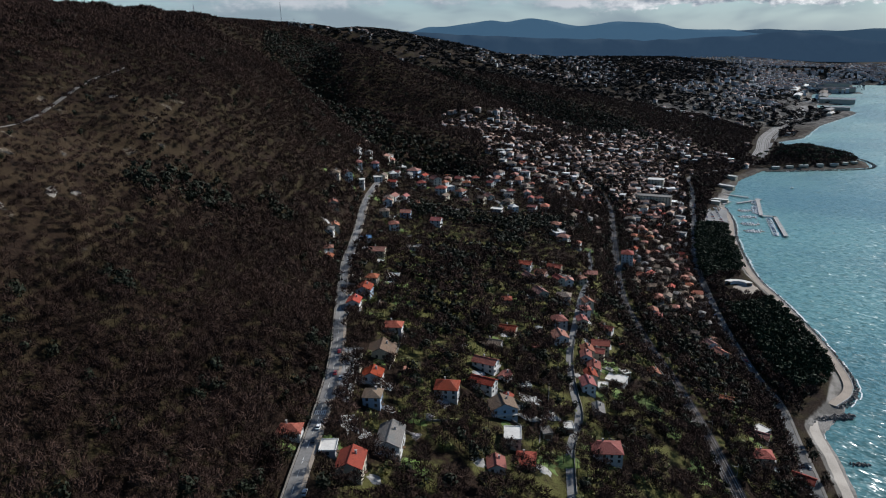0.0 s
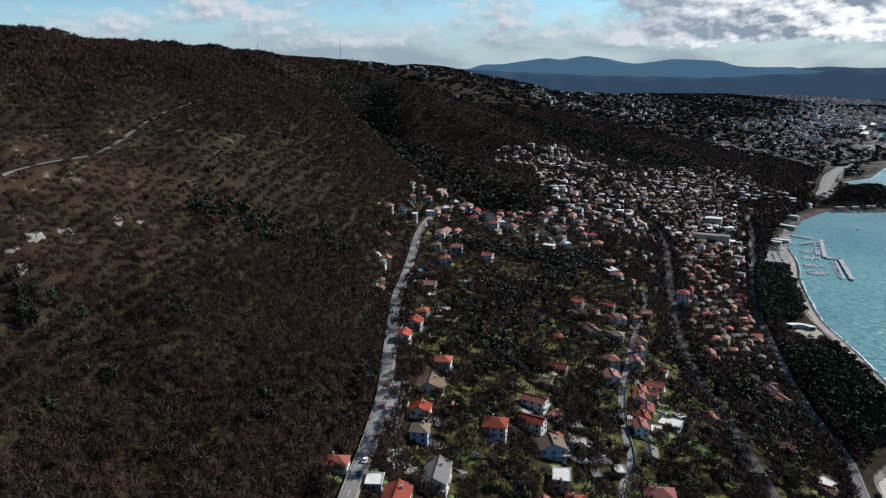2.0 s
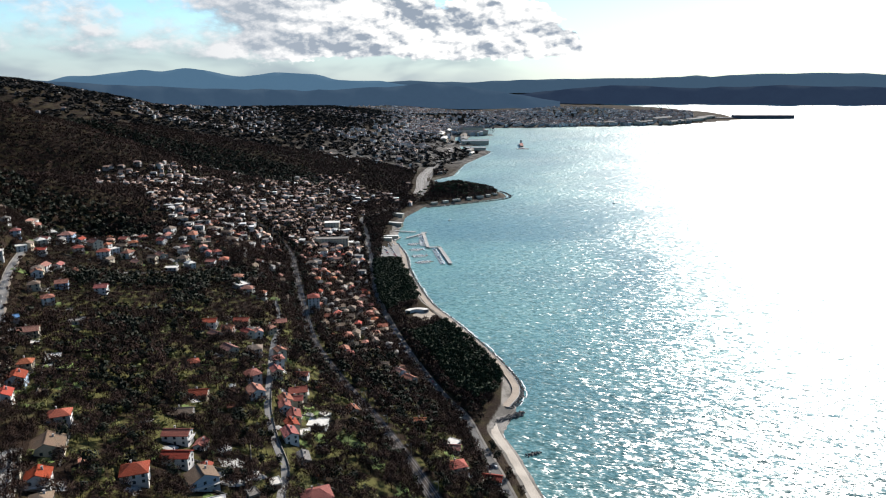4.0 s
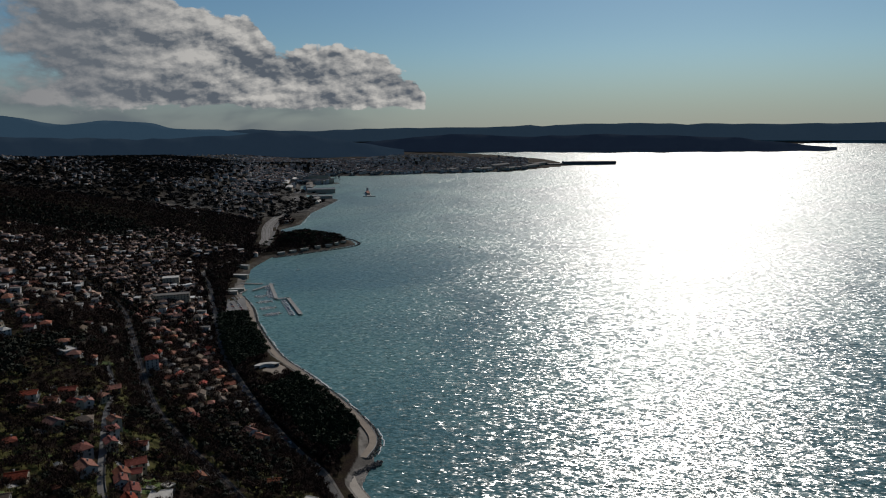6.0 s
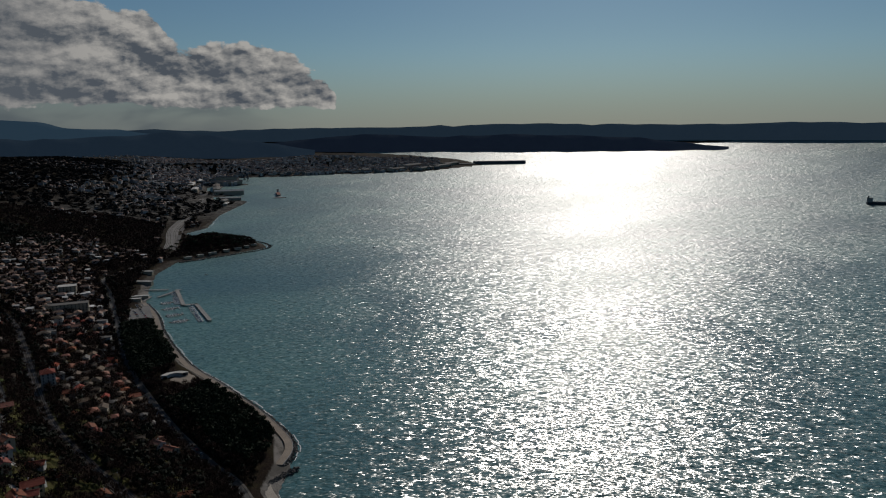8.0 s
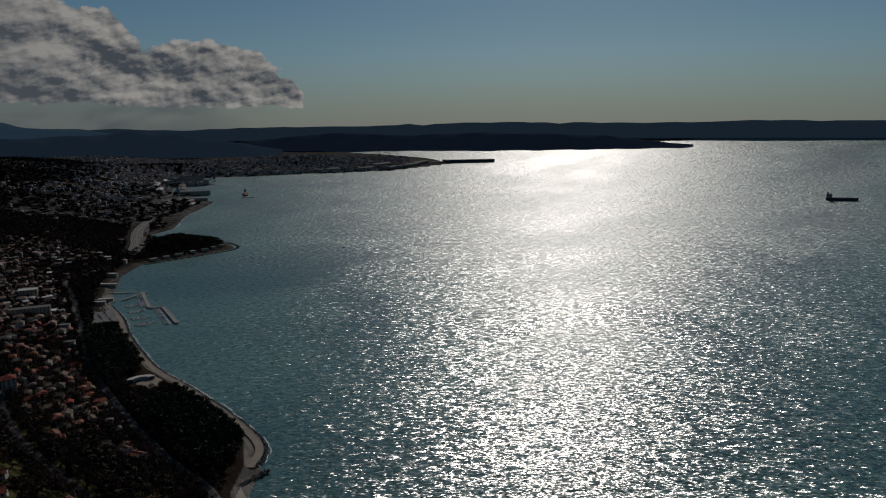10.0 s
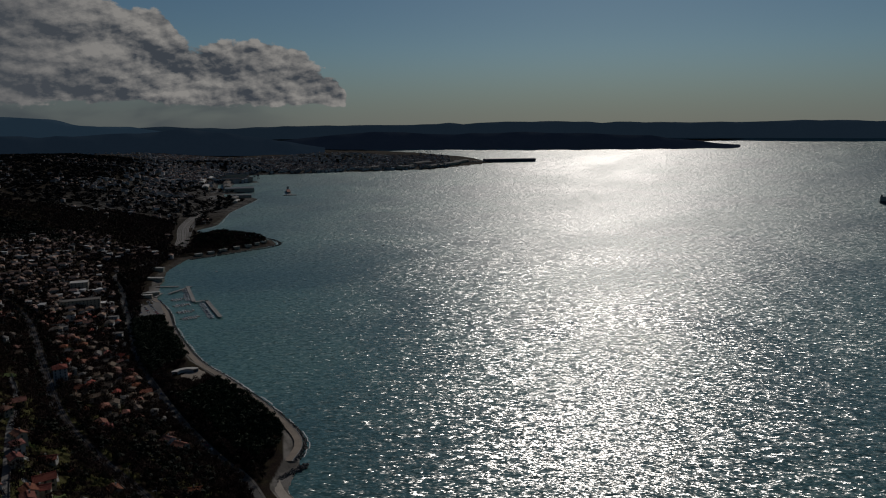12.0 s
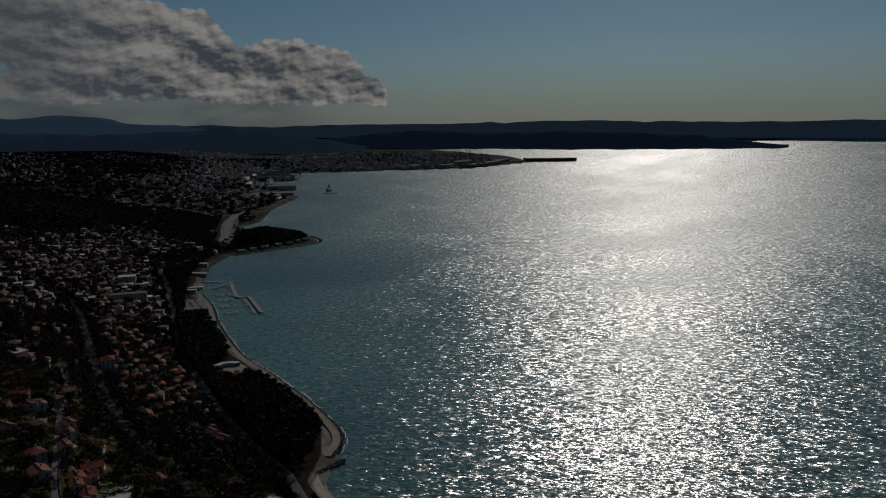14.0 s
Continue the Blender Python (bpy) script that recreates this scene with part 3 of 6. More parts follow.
def ribbon(name, line, tops, offset, half, thick, mat, parent=None, step=4.0):
    """A flat strip along a line, offset to its right by so many metres, with real thickness."""
    line = np.asarray(line)
    d = np.gradient(line, axis=0)
    d = d / np.hypot(d[:, 0], d[:, 1])[:, None]
    right = np.stack([d[:, 1], -d[:, 0]], -1)
    rows = []
    for side, up in ((-half, -thick), (-half, 0.0), (half, 0.0), (half, -thick)):
        p = line + right * (offset + side)
        rows.append(np.column_stack([p, tops + up]))
    v = np.stack(rows, 1)
    n = len(line)
    i = np.arange(n * 4).reshape(n, 4)
    faces = np.concatenate([np.stack([i[:-1, k], i[1:, k], i[1:, (k + 1) % 4], i[:-1, (k + 1) % 4]], -1) for k in range(4)])
    faces = np.vstack([faces[:, ::-1], [i[0]], [i[-1][::-1]]])
    me = mesh_from(name, pull(v.reshape(-1, 3)), faces, mat)
    ob = new(name, me)
    ob.parent = parent
    return ob


def way(name, step=5.0):
    line = smooth_line(ROUTES[name][0], step)
    k = list(ROUTES).index(name)
    long, tops, _ = LEVELLED[k]
    _, along = near_line(line[:, 0], line[:, 1], long)
    return line, np.interp(along, np.arange(len(tops)), tops)


# ---- roads and railway ----
line, tops = way("hill_road")
road = tagged(ribbon("road", line, tops + 0.22, 0, 2.8, 1.2, ASPHALT), "sunlit grey asphalt road climbing past the houses", "road", kind="structure")
tagged(ribbon("pavement", line, tops + 0.36, 3.6, 0.8, 1.2, PAVING), "narrow concrete pavement with a kerb beside the road", "pavement", kind="structure")
wall_strip = ribbon("retaining_wall", line, tops + 1.0, -3.3, 0.25, 3.0, LIMESTONE)
tagged(wall_strip, "low stone retaining wall along the wood's edge", "wall", kind="structure")
for k in range(8, len(line) - 4, 2):
    ribbon("lane_mark", line[k:k + 2], tops[k:k + 2] + 0.226, 0, 0.09, 0.02, WHITELINE, road)
line, tops = way("lane")
tagged(ribbon("road", line, tops + 0.2, 0, 2.0, 1.2, ASPHALT), "narrow grey lane winding between the houses", "road", kind="structure")
tagged(ribbon("retaining_wall", line, tops + 1.0, 2.5, 0.2, 2.6, LIMESTONE), "low stone wall along the lane", "wall", kind="structure")
line, tops = way("spur_lane")
tagged(ribbon("road", line, tops + 0.2, 0, 1.8, 1.2, ASPHALT), "narrow lane below the houses on the spur", "road", kind="structure")
line, tops = way("track")
tagged(ribbon("track", line, tops + 0.1, 0, 1.7, 1.0, LIMESTONE), "pale gravel track cut across the wooded slope", "track", kind="structure")
line, tops = way("coast_road", 10)
coast_road = tagged(ribbon("road", line, tops + 0.2, 0, 3.3, 1.0, DARKENED_ASPHALT), "grey asphalt seafront road, colour darkened for the trees over it", "road", kind="structure")
tagged(ribbon("pavement", line, tops + 0.34, 4.4, 0.9, 1.0, DARKENED_PAVING), "broad paved footway beside the seafront road", "pavement", kind="structure")
tagged(ribbon("pavement", line, tops + 0.34, -4.2, 0.8, 1.0, DARKENED_PAVING), "paved footway in front of the seafront houses", "pavement", kind="structure")
line, tops = way("yard", 12)
rail_yard = tagged(ribbon("rail_yard", line, tops + 0.15, 0, 15, 1.0, GRAVEL), "broad pale gravel railway yard beside the coast road", "railway yard", kind="structure")
for off in (-12, -8, -4, 4, 8, 12):
    ribbon("siding", line, tops + 0.4, off, 0.5, 0.3, BALLAST, rail_yard)
line, tops = way("railway")
railway = tagged(ribbon("railway", line, tops + 0.3, 0, 4.2, 1.5, BALLAST), "double-track railway on dark ballast", "railway", kind="structure")
for gauge in (-2.72, -1.28, 1.28, 2.72):
    ribbon("rail", line, tops + 0.52, gauge, 0.09, 0.2, RAIL_STEEL, railway)
tagged(ribbon("retaining_wall", line, tops + 1.0, -4.7, 0.25, 3.0, LIMESTONE), "stone wall above the railway cutting", "wall", kind="structure")


def mast(at, turn):
    m = empty("catenary_mast", pose(*at, 0, 0, turn), "grey steel mast carrying the railway's overhead wires", "mast", "railway masts")
    part("pole", beam(bmesh.new(), (0, 0, -1), (0, 0, 8), 0.14, 5, 0.1), GALVANISED, m)
    part("bracket", beam(bmesh.new(), (0, 0, 6.6), (3.2, 0, 7.2), 0.06, 4), GALVANISED, m)
    return m


first = None
for k in range(6, len(line) - 2, 9):
    p, d = line[k], line[k + 1] - line[k]
    r = np.array([d[1], -d[0]]) / np.hypot(*d)
    for side in (-4.6, 4.6):
        q = p + r * side
        turn = math.degrees(math.atan2(r[1], r[0])) + (180 if side > 0 else 0)
        if first is None:
            first = mast((q[0], q[1], tops[k]), turn)
        else:
            copy_thing(first, pose(q[0], q[1], tops[k], 0, 0, turn))

# ---- shore: promenade, sea wall, rocks, beach, groyne ----
quay = smooth_line([(300, 474), (322, 492), (336, 520), (349, 584), (361, 688), (369, 781), (403, 915), (440, 1020), (462, 1110)], 5)
flat = np.full(len(quay), 2.3)
tagged(ribbon("promenade", quay, flat, -3.9, 3.4, 3.5, PAVING), "curving buff promenade round the pine grove by the sea", "promenade", kind="structure")
tagged(ribbon("sea_wall", quay, flat + 0.25, -0.35, 0.3, 4.0, CONCRETE), "low concrete kerb along the water's edge", "sea wall", kind="structure")
strand = smooth_line([(220, 250), (250, 369), (261, 411), (267, 440), (275, 462)], 5)
tagged(ribbon("beach", strand, np.full(len(strand), 1.5), -4, 7.0, 4.0, SAND), "narrow pale shingle beach below the trees", "beach", kind="structure")
tagged(ribbon("promenade", strand, np.full(len(strand), 2.9), -14.5, 3.0, 4.0, PAVING), "paved walk above the shingle beach", "promenade", kind="structure")


def boulders(name, spots, size, mat, label):
    """Loose rocks heaped along a line, joined."""
    rng = np.random.RandomState(11)
    base = np.array([(1, 0, 0), (-1, 0, 0), (0, 1, 0), (0, -1, 0), (0, 0, 1), (0, 0, -1)], float)
    tri = np.array([(0, 2, 4), (2, 1, 4), (1, 3, 4), (3, 0, 4), (2, 0, 5), (1, 2, 5), (3, 1, 5), (0, 3, 5)])
    v, f = [], []
    for k, (x, y, z) in enumerate(spots):
        m = Euler(rng.uniform(0, 6, 3)).to_matrix()
        v.append((base * rng.uniform(0.5, 1.2, (6, 1)) * size) @ np.array(m).T + (x, y, z))
        f.append(tri + 6 * k)
    return tagged(new(name, mesh_from(name, pull(np.vstack(v)), np.vstack(f), mat)), label, "rocks", kind="stuff")


rng = np.random.RandomState(5)
spots = []
for a, b in zip(quay[:-1], quay[1:]):
    d = (b - a) / np.hypot(*(b - a))
    r = np.array([d[1], -d[0]])
    for _ in range(9):
        p = a + (b - a) * rng.uniform() + r * rng.uniform(0.2, 4.2)
        spots.append((*p, 1.3 - 0.32 * np.dot(p - a, r) + rng.uniform(-0.3, 0.3)))
boulders("shore_rocks", spots, 1.25, RUBBLE, "dark boulders piled against the promenade's sea wall")
spots = [(266 + 39 * t + rng.normal(0, 1.3), 456 + 6 * t + rng.normal(0, 1.3), 1.0 + rng.uniform(-0.8, 0.7)) for t in rng.uniform(0, 1.05, 260)]
boulders("groyne", spots, 1.3, RUBBLE, "dark rock groyne running out from the beach")
spots = [(276 + rng.normal(0, 3), 402 + rng.normal(0, 1.2), 0.5) for _ in range(40)]
boulders("reef_rocks", spots, 1.0, RUBBLE, "small patch of dark rocks in the shallows")

FOAM = worn("sea_foam", (0.62, 0.64, 0.63), 0.8, 1.2, 0.2, 0.2, 0.6)
for run, out in ((strand, 4.5), (quay, 5.0), (smooth_line([(860, 1790), (960, 1850), (1130, 2090), (1300, 2270), (1415, 2395)], 9), 3.0), (smooth_line([(890, 1432), (922, 1500), (915, 1590), (850, 1660)], 7), 3.5)):
    k = 2
    while k < len(run) - 4:
        n = rng.randint(3, 8)
        bit = run[k:k + n + 1]
        if len(bit) > 2:
            tagged(ribbon("surf", bit + rng.normal(0, 0.5, bit.shape), np.full(len(bit), 0.16), out + rng.uniform(-1.2, 1.4), rng.uniform(0.35, 1.0), 0.1, FOAM), "thin white surf breaking along the shore", "surf", kind="structure")
        k += n + rng.randint(0, 4)

# ---- houses ----
YARDS = []      # houses that have a paved yard: x, y, width, length, turn
TAKEN = []      # plan circles that trees keep clear of: x, y, radius
MESHES = {}


def window_mesh(w, h):
    """A window: frame, cross bar, sill, and a dark pane set back."""
    key = ("window", w, h)
    if key not in MESHES:
        bm = box(bmesh.new(), -w / 2 - 0.12, w / 2 + 0.12, -0.14, 0.06, -0.12, h + 0.12)
        front = [f for f in bm.faces if f.normal.y < -0.5 or all(v.co.y < -0.1 for v in f.verts)]
        bmesh.ops.inset_region(bm, faces=front, thickness=0.16, depth=-0.12, use_even_offset=True)
        for f in front:
            f.material_index = 1
        me = bpy.data.meshes.new("window")
        bm.to_mesh(me)
        bm.free()
        me.materials.append(WOODWORK)
        me.materials.append(GLASS_DARK)
        MESHES[key] = me
    return MESHES[key]


def roof_bmesh(kind, w, l, eave, rise, over=0.55, thick=0.28):
    bm = bmesh.new()
    a, b = w / 2 + over, l / 2 + over
    drop = rise * over / (w / 2)
    if kind == "flat":
        box(bm, -a + 0.2, a - 0.2, -b + 0.2, b - 0.2, eave - 0.1, eave + 0.25)
        for x0, x1, y0, y1 in ((-a + 0.15, -a + 0.4, -b + 0.15, b - 0.15), (a - 0.4, a - 0.15, -b + 0.15, b - 0.15), (-a + 0.4, a - 0.4, -b + 0.15, -b + 0.4), (-a + 0.4, a - 0.4, b - 0.4, b - 0.15)):
            box(bm, x0, x1, y0, y1, eave, eave + 0.6)
        return bm
    inset = 0 if kind == "gable" else min(a, b * 0.8)
    low, top = eave - drop, eave + rise

    def shell(dz):
        return [bm.verts.new(p) for p in ((-a, -b, low + dz), (a, -b, low + dz), (a, b, low + dz), (-a, b, low + dz), (0, -b + inset, top + dz), (0, b - inset, top + dz))]
    up, dn = shell(thick), shell(0)
    for s, flip in ((up, False), (dn, True)):
        for f in ((1, 2, 5, 4), (3, 0, 4, 5)) + (() if kind == "gable" else ((0, 1, 4), (2, 3, 5))):
            q = [s[i] for i in f]
            bm.faces.new(q[::-1] if flip else q)
    loop = [0, 1, 2, 3] if kind != "gable" else [0, 4, 1, 2, 5, 3]
    for i, j in zip(loop, loop[1:] + loop[:1]):
        bm.faces.new((dn[i], dn[j], up[j], up[i]))
    if kind == "gable":     # a ridge of capping tiles
        box(bm, -0.22, 0.22, -b, b, top + thick - 0.08, top + thick + 0.12)
    return bm


def wall_bmesh(kind, w, l, eave, rise, base=-5.0):
    bm = bmesh.new()
    x, y = w / 2, l / 2
    lo = [bm.verts.new(p) for p in ((-x, -y, base), (x, -y, base), (x, y, base), (-x, y, base))]
    hi = [bm.verts.new(p) for p in ((-x, -y, eave), (x, -y, eave), (x, y, eave), (-x, y, eave))]
    if kind == "gable":
        a, b = bm.verts.new((0, -y, eave + rise)), bm.verts.new((0, y, eave + rise))
        for f in ((lo[0], lo[1], hi[1], a, hi[0]), (lo[2], lo[3], hi[3], b, hi[2]), (lo[1], lo[2], hi[2], hi[1]), (lo[3], lo[0], hi[0], hi[3]), (hi[1], hi[2], b, a), (hi[3], hi[0], a, b)):
            bm.faces.new(f)
    else:
        for i in range(4):
            j = (i + 1) % 4
            bm.faces.new((lo[i], lo[j], hi[j], hi[i]))
        bm.faces.new(hi)
    return bm


def house(at, w, l, turn, storeys, kind, roof, wall, label, group="", spacing=3.4, balcony=False, extras=True):
    """A dwelling: rendered walls, tiled roof, chimney, windows on all sides, a door; ridge along its own y."""
    h = empty("house", pose(*at, 0, 0, turn), label, "house", group)
    eave, rise = 0.4 + 2.85 * storeys, 0 if kind == "flat" else (w if kind == "gable" else min(w, l)) * 0.24
    part("wall", wall_bmesh(kind, w, l, eave, rise), WALLS[wall], h)
    part("roof", roof_bmesh(kind, w, l, eave, rise), ROOFS[roof], h)
    if kind != "flat" and extras:
        bm = box(bmesh.new(), -0.4, 0.4, -0.35, 0.35, 0, 1.9)
        c = part("chimney", bm, WALLS["grey"], h)
        part("chimney_cap", box(bmesh.new(), -0.52, 0.52, -0.47, 0.47, 1.9, 2.08), CONCRETE, c)
        c.location = (w * 0.18, l * 0.12, eave + rise * 0.55)
    me = window_mesh(1.1, 1.4)
    sides = ((l, 0.0, w / 2, 90), (l, 180.0, w / 2, 90), (w, 0.0, l / 2, 0), (w, 180.0, l / 2, 0))
    for run, spin, out, quarter in sides:
        n = max(1, int((run - 1.2) / spacing))
        for s in range(storeys):
            for k in range(n):
                across = (k + 0.5) * run / n - run / 2
                shared("window", me, h, pose(0, 0, 0, 0, 0, spin + quarter) @ pose(across, -out, 1.3 + 2.85 * s))
    if extras:
        shared("door", door_mesh(), h, pose(w / 2, l * 0.02, 0.15, 0, 0, 90), "dark wooden front door")
    if balcony:
        bm = box(bmesh.new(), -w / 2 + 0.4, w / 2 - 0.4, -l / 2 - 1.5, -l / 2, 3.0, 3.2)
        for k in range(int(w / 0.8)):
            beam(bm, (-w / 2 + 0.5 + k * 0.8, -l / 2 - 1.4, 3.2), (-w / 2 + 0.5 + k * 0.8, -l / 2 - 1.4, 4.15), 0.03, 4)
        box(bm, -w / 2 + 0.4, w / 2 - 0.4, -l / 2 - 1.45, -l / 2 - 1.35, 4.1, 4.2)
        part("balcony", bm, WALLS["white"], h)
    return h


def door_mesh():
    if "door" not in MESHES:
        bm = box(bmesh.new(), -0.5, 0.5, -0.06, 0.05, 0, 2.1)
        box(bm, -0.62, -0.5, -0.12, 0.05, 0, 2.2)
        box(bm, 0.5, 0.62, -0.12, 0.05, 0, 2.2)
        box(bm, -0.5, 0.5, -0.12, 0.05, 2.1, 2.2)
        box(bm, -0.9, 0.9, -1.2, 0, -0.3, 0.0)
        me = bpy.data.meshes.new("door")
        bm.to_mesh(me)
        bm.free()
        me.materials.append(DOORWOOD)
        MESHES["door"] = me
    return MESHES["door"]


def settle(rows, where, group):
    """Houses one by one: x, y, width, length, turn, storeys, roof form, roof colour, wall colour."""
    for x, y, w, l, turn, storeys, kind, roof, wall in rows:
        form = {"gable": "gabled", "hip": "hipped", "flat": "flat"}[kind]
        what = "tiled" if roof in ("red", "orange", "brown", "grey") and kind != "flat" else "covered"
        z = ground_at(x, y) - 0.5
        house((x, y, z), w, l, turn, storeys, kind, roof, wall, f"{wall} rendered house with {form} {roof} {what} roof {where}", group, balcony=storeys > 1 and kind != "flat" and (int(x + y) % 3 == 0))
        TAKEN.append((x, y - 3.5, 0.5 * max(w, l) + 3.5))
        YARDS.append((x, y, w, l, turn))


# beside the hill road
settle([
    (-67, 262, 8, 10.5, 90, 1, "hip", "red", "white"), (-49, 254, 6.5, 8, 0, 1, "flat", "pale", "grey"), (-39, 247, 10.5, 13, -4, 2, "gable", "red", "cream"), (-25, 274, 11, 18, -5, 2, "gable", "grey", "white"),
    (-35, 301, 8.5, 8.5, -5, 2, "hip", "brown", "blue"), (-37, 322, 10, 9, -6, 2, "gable", "red", "white"), (-35, 356, 15, 14, -4, 1, "gable", "brown", "cream"), (-31, 392, 9, 11, 84, 2, "hip", "red", "white"),
    (-57, 414, 8, 10, -4, 2, "gable", "red", "white"), (-54, 447, 10, 11, -6, 2, "gable", "red", "blue"), (-51, 473, 8, 8, 80, 2, "hip", "orange", "cream"), (-37, 487, 8, 10, -5, 1, "flat", "pale", "cream")],
    "beside the hill road", "houses on the hill road")
settle([
    (-53, 535, 9, 13, 84, 2, "gable", "orange", "cream"), (-66, 575, 9, 9, 8, 1, "flat", "blue", "grey"), (-86, 497, 7, 8, 0, 1, "gable", "orange", "cream"), (-88, 513, 7, 8, 10, 1, "hip", "orange", "white"),
    (-25, 574, 9, 12, 86, 1, "flat", "grey", "white"), (-45, 620, 9, 9, 10, 2, "hip", "orange", "white"), (-36, 664, 9, 10, 85, 2, "gable", "orange", "blue"), (-92, 546, 7, 9, 0, 1, "hip", "grey", "white"),
    (-90, 562, 7, 9, 10, 1, "gable", "orange", "cream"), (-56, 655, 9, 9, 0, 2, "hip", "brown", "cream")],
    "beside the hill road", "houses on the hill road")
# the knot of houses on the spur
settle([
    (-35, 855, 12, 15, 70, 3, "hip", "orange", "blue"), (-8, 814, 11, 12, 30, 3, "gable", "orange", "cream"), (-1, 786, 10, 12, 80, 3, "hip", "red", "white"), (-24, 795, 10, 10, 10, 2, "hip", "red", "cream"),
    (-77, 797, 9, 9, 0, 2, "hip", "red", "blue"), (-86, 722, 9, 9, 0, 2, "flat", "pale", "white"), (-92, 760, 9, 10, 10, 2, "hip", "red", "white"), (-58, 812, 9, 9, 20, 2, "hip", "pale", "cream"),
    (-104, 668, 10, 9, 0, 2, "hip", "brown", "cream"), (-95, 690, 8, 10, 30, 3, "gable", "orange", "white"), (-97, 604, 8, 11, 15, 2, "gable", "orange", "cream")],
    "on the green spur", "houses on the spur")
settle([
    (-6, 653, 9, 10, 75, 2, "gable", "red", "white"), (-66, 884, 12, 10, 0, 2, "hip", "orange", "cream"), (55, 800, 9, 12, 20, 2, "gable", "orange", "cream"), (76, 787, 10, 11, 60, 2, "hip", "brown", "cream"),
    (30, 843, 10, 9, 0, 2, "hip", "orange", "pink"), (15, 936, 10, 9, 0, 2, "flat", "pale", "white"), (28, 762, 8, 9, 40, 2, "gable", "orange", "ochre"), (113, 882, 10, 10, 0, 2, "flat", "brown", "ochre"),
    (-52, 903, 9, 10, 20, 2, "hip", "pale", "white"), (-38, 928, 10, 9, 5, 2, "gable", "orange", "cream"), (-72, 772, 9, 9, 15, 2, "flat", "pale", "white"), (-56, 696, 9, 8, 10, 2, "gable", "orange", "white"),
    (9, 806, 9, 8, 30, 2, "flat", "pale", "white"), (60, 748, 9, 12, 70, 1, "flat", "pale", "grey"), (80, 764, 8, 10, 20, 2, "hip", "pale", "white"), (119, 837, 9, 9, 10, 2, "hip", "red", "white"), (70, 904, 8, 9, 30, 2, "hip", "orange", "white"), (22, 872, 9, 9, 60, 2, "gable", "red", "cream"),
    (44, 905, 9, 9, 15, 2, "hip", "red", "cream"), (62, 872, 9, 9, 50, 2, "gable", "red", "white"), (85, 850, 9, 10, 20, 2, "hip", "red", "cream")],
    "on the green spur", "houses on the spur")
# the slope below the road
settle([
    (1, 328, 11, 12, 82, 2, "hip", "red", "white"), (24, 372, 8, 14, 62, 2, "gable", "red", "white"), (35, 366, 6, 8, -28, 1, "gable", "red", "white"), (21, 347, 8, 14, 62, 2, "gable", "red", "white"),
    (33, 341, 6, 8, -28, 1, "gable", "red", "white"), (30, 327, 14, 11, 8, 2, "gable", "brown", "blue"), (33, 302, 8, 11, -5, 2, "flat", "pale", "cream"), (38, 289, 11, 9, 80, 1, "hip", "red", "cream"),
    (23, 279, 8, 9, 0, 1, "gable", "red", "white"), (30, 408, 8, 13, 70, 1, "gable", "brown", "grey"), (43, 433, 9, 11, 70, 1, "gable", "red", "cream"), (47, 486, 7, 8, 0, 1, "hip", "red", "pink")],
    "among dark gardens", "houses on the slope")
# along the lane
settle([
    (83, 314, 12, 15, 85, 2, "hip", "red", "white"), (88, 357, 7, 11, -8, 1, "gable", "grey", "grey"), (111, 406, 10, 12, 60, 1, "flat", "pale", "white"), (86, 378, 8, 11, 0, 2, "gable", "red", "white"),
    (96, 407, 8, 11, -10, 2, "gable", "red", "cream"), (109, 446, 9, 12, 80, 2, "gable", "red", "cream"), (96, 428, 8, 10, 0, 2, "gable", "orange", "cream"), (82, 463, 10, 11, 10, 2, "hip", "red", "grey"),
    (79, 439, 10, 12, 5, 2, "gable", "orange", "white"), (94, 511, 9, 11, 75, 2, "hip", "brown", "white"), (75, 508, 9, 12, 20, 2, "gable", "orange", "cream"), (71, 574, 8, 11, 70, 2, "gable", "red", "white")],
    "beside the narrow lane", "houses on the lane")
settle([
    (70, 540, 7, 10, 30, 2, "gable", "orange", "cream"), (82, 554, 7, 9, 60, 2, "gable", "orange", "pink"), (97, 576, 8, 12, 65, 2, "gable", "red", "cream"), (96, 548, 7, 10, 20, 2, "gable", "red", "cream"),
    (105, 551, 7, 8, 0, 2, "gable", "orange", "white"), (118, 568, 8, 9, 30, 2, "hip", "orange", "cream"), (131, 587, 8, 12, 80, 2, "gable", "orange", "ochre"), (100, 468, 7, 9, 0, 2, "gable", "red", "cream"),
    (107, 491, 7, 9, 0, 2, "hip", "red", "white"), (112, 507, 7, 9, 10, 2, "gable", "orange", "cream"), (122, 486, 7, 11, 60, 1, "gable", "red", "white"), (91, 393, 7, 10, 0, 2, "gable", "red", "cream"), (93, 418, 7, 9, -8, 2, "gable", "red", "white"), (104, 432, 7, 9, 70, 2, "gable", "red", "cream"), (147, 442, 7, 9, 0, 1, "gable", "orange", "cream")],
    "beside the narrow lane", "houses on the lane")
# below the railway
settle([
    (193, 368, 10, 11, 80, 2, "hip", "red", "cream"), (221, 370, 9, 14, 50, 1, "gable", "red", "white"), (206, 402, 8, 13, 55, 1, "gable", "red", "white"), (201, 444, 8, 9, 60, 1, "gable", "orange", "cream"),
    (233, 537, 9, 12, 20, 2, "gable", "orange", "cream"), (229, 551, 9, 10, 15, 2, "gable", "orange", "white"), (212, 412, 9, 9, 30, 1, "flat", "pale", "white")],
    "near the beach", "houses by the beach")

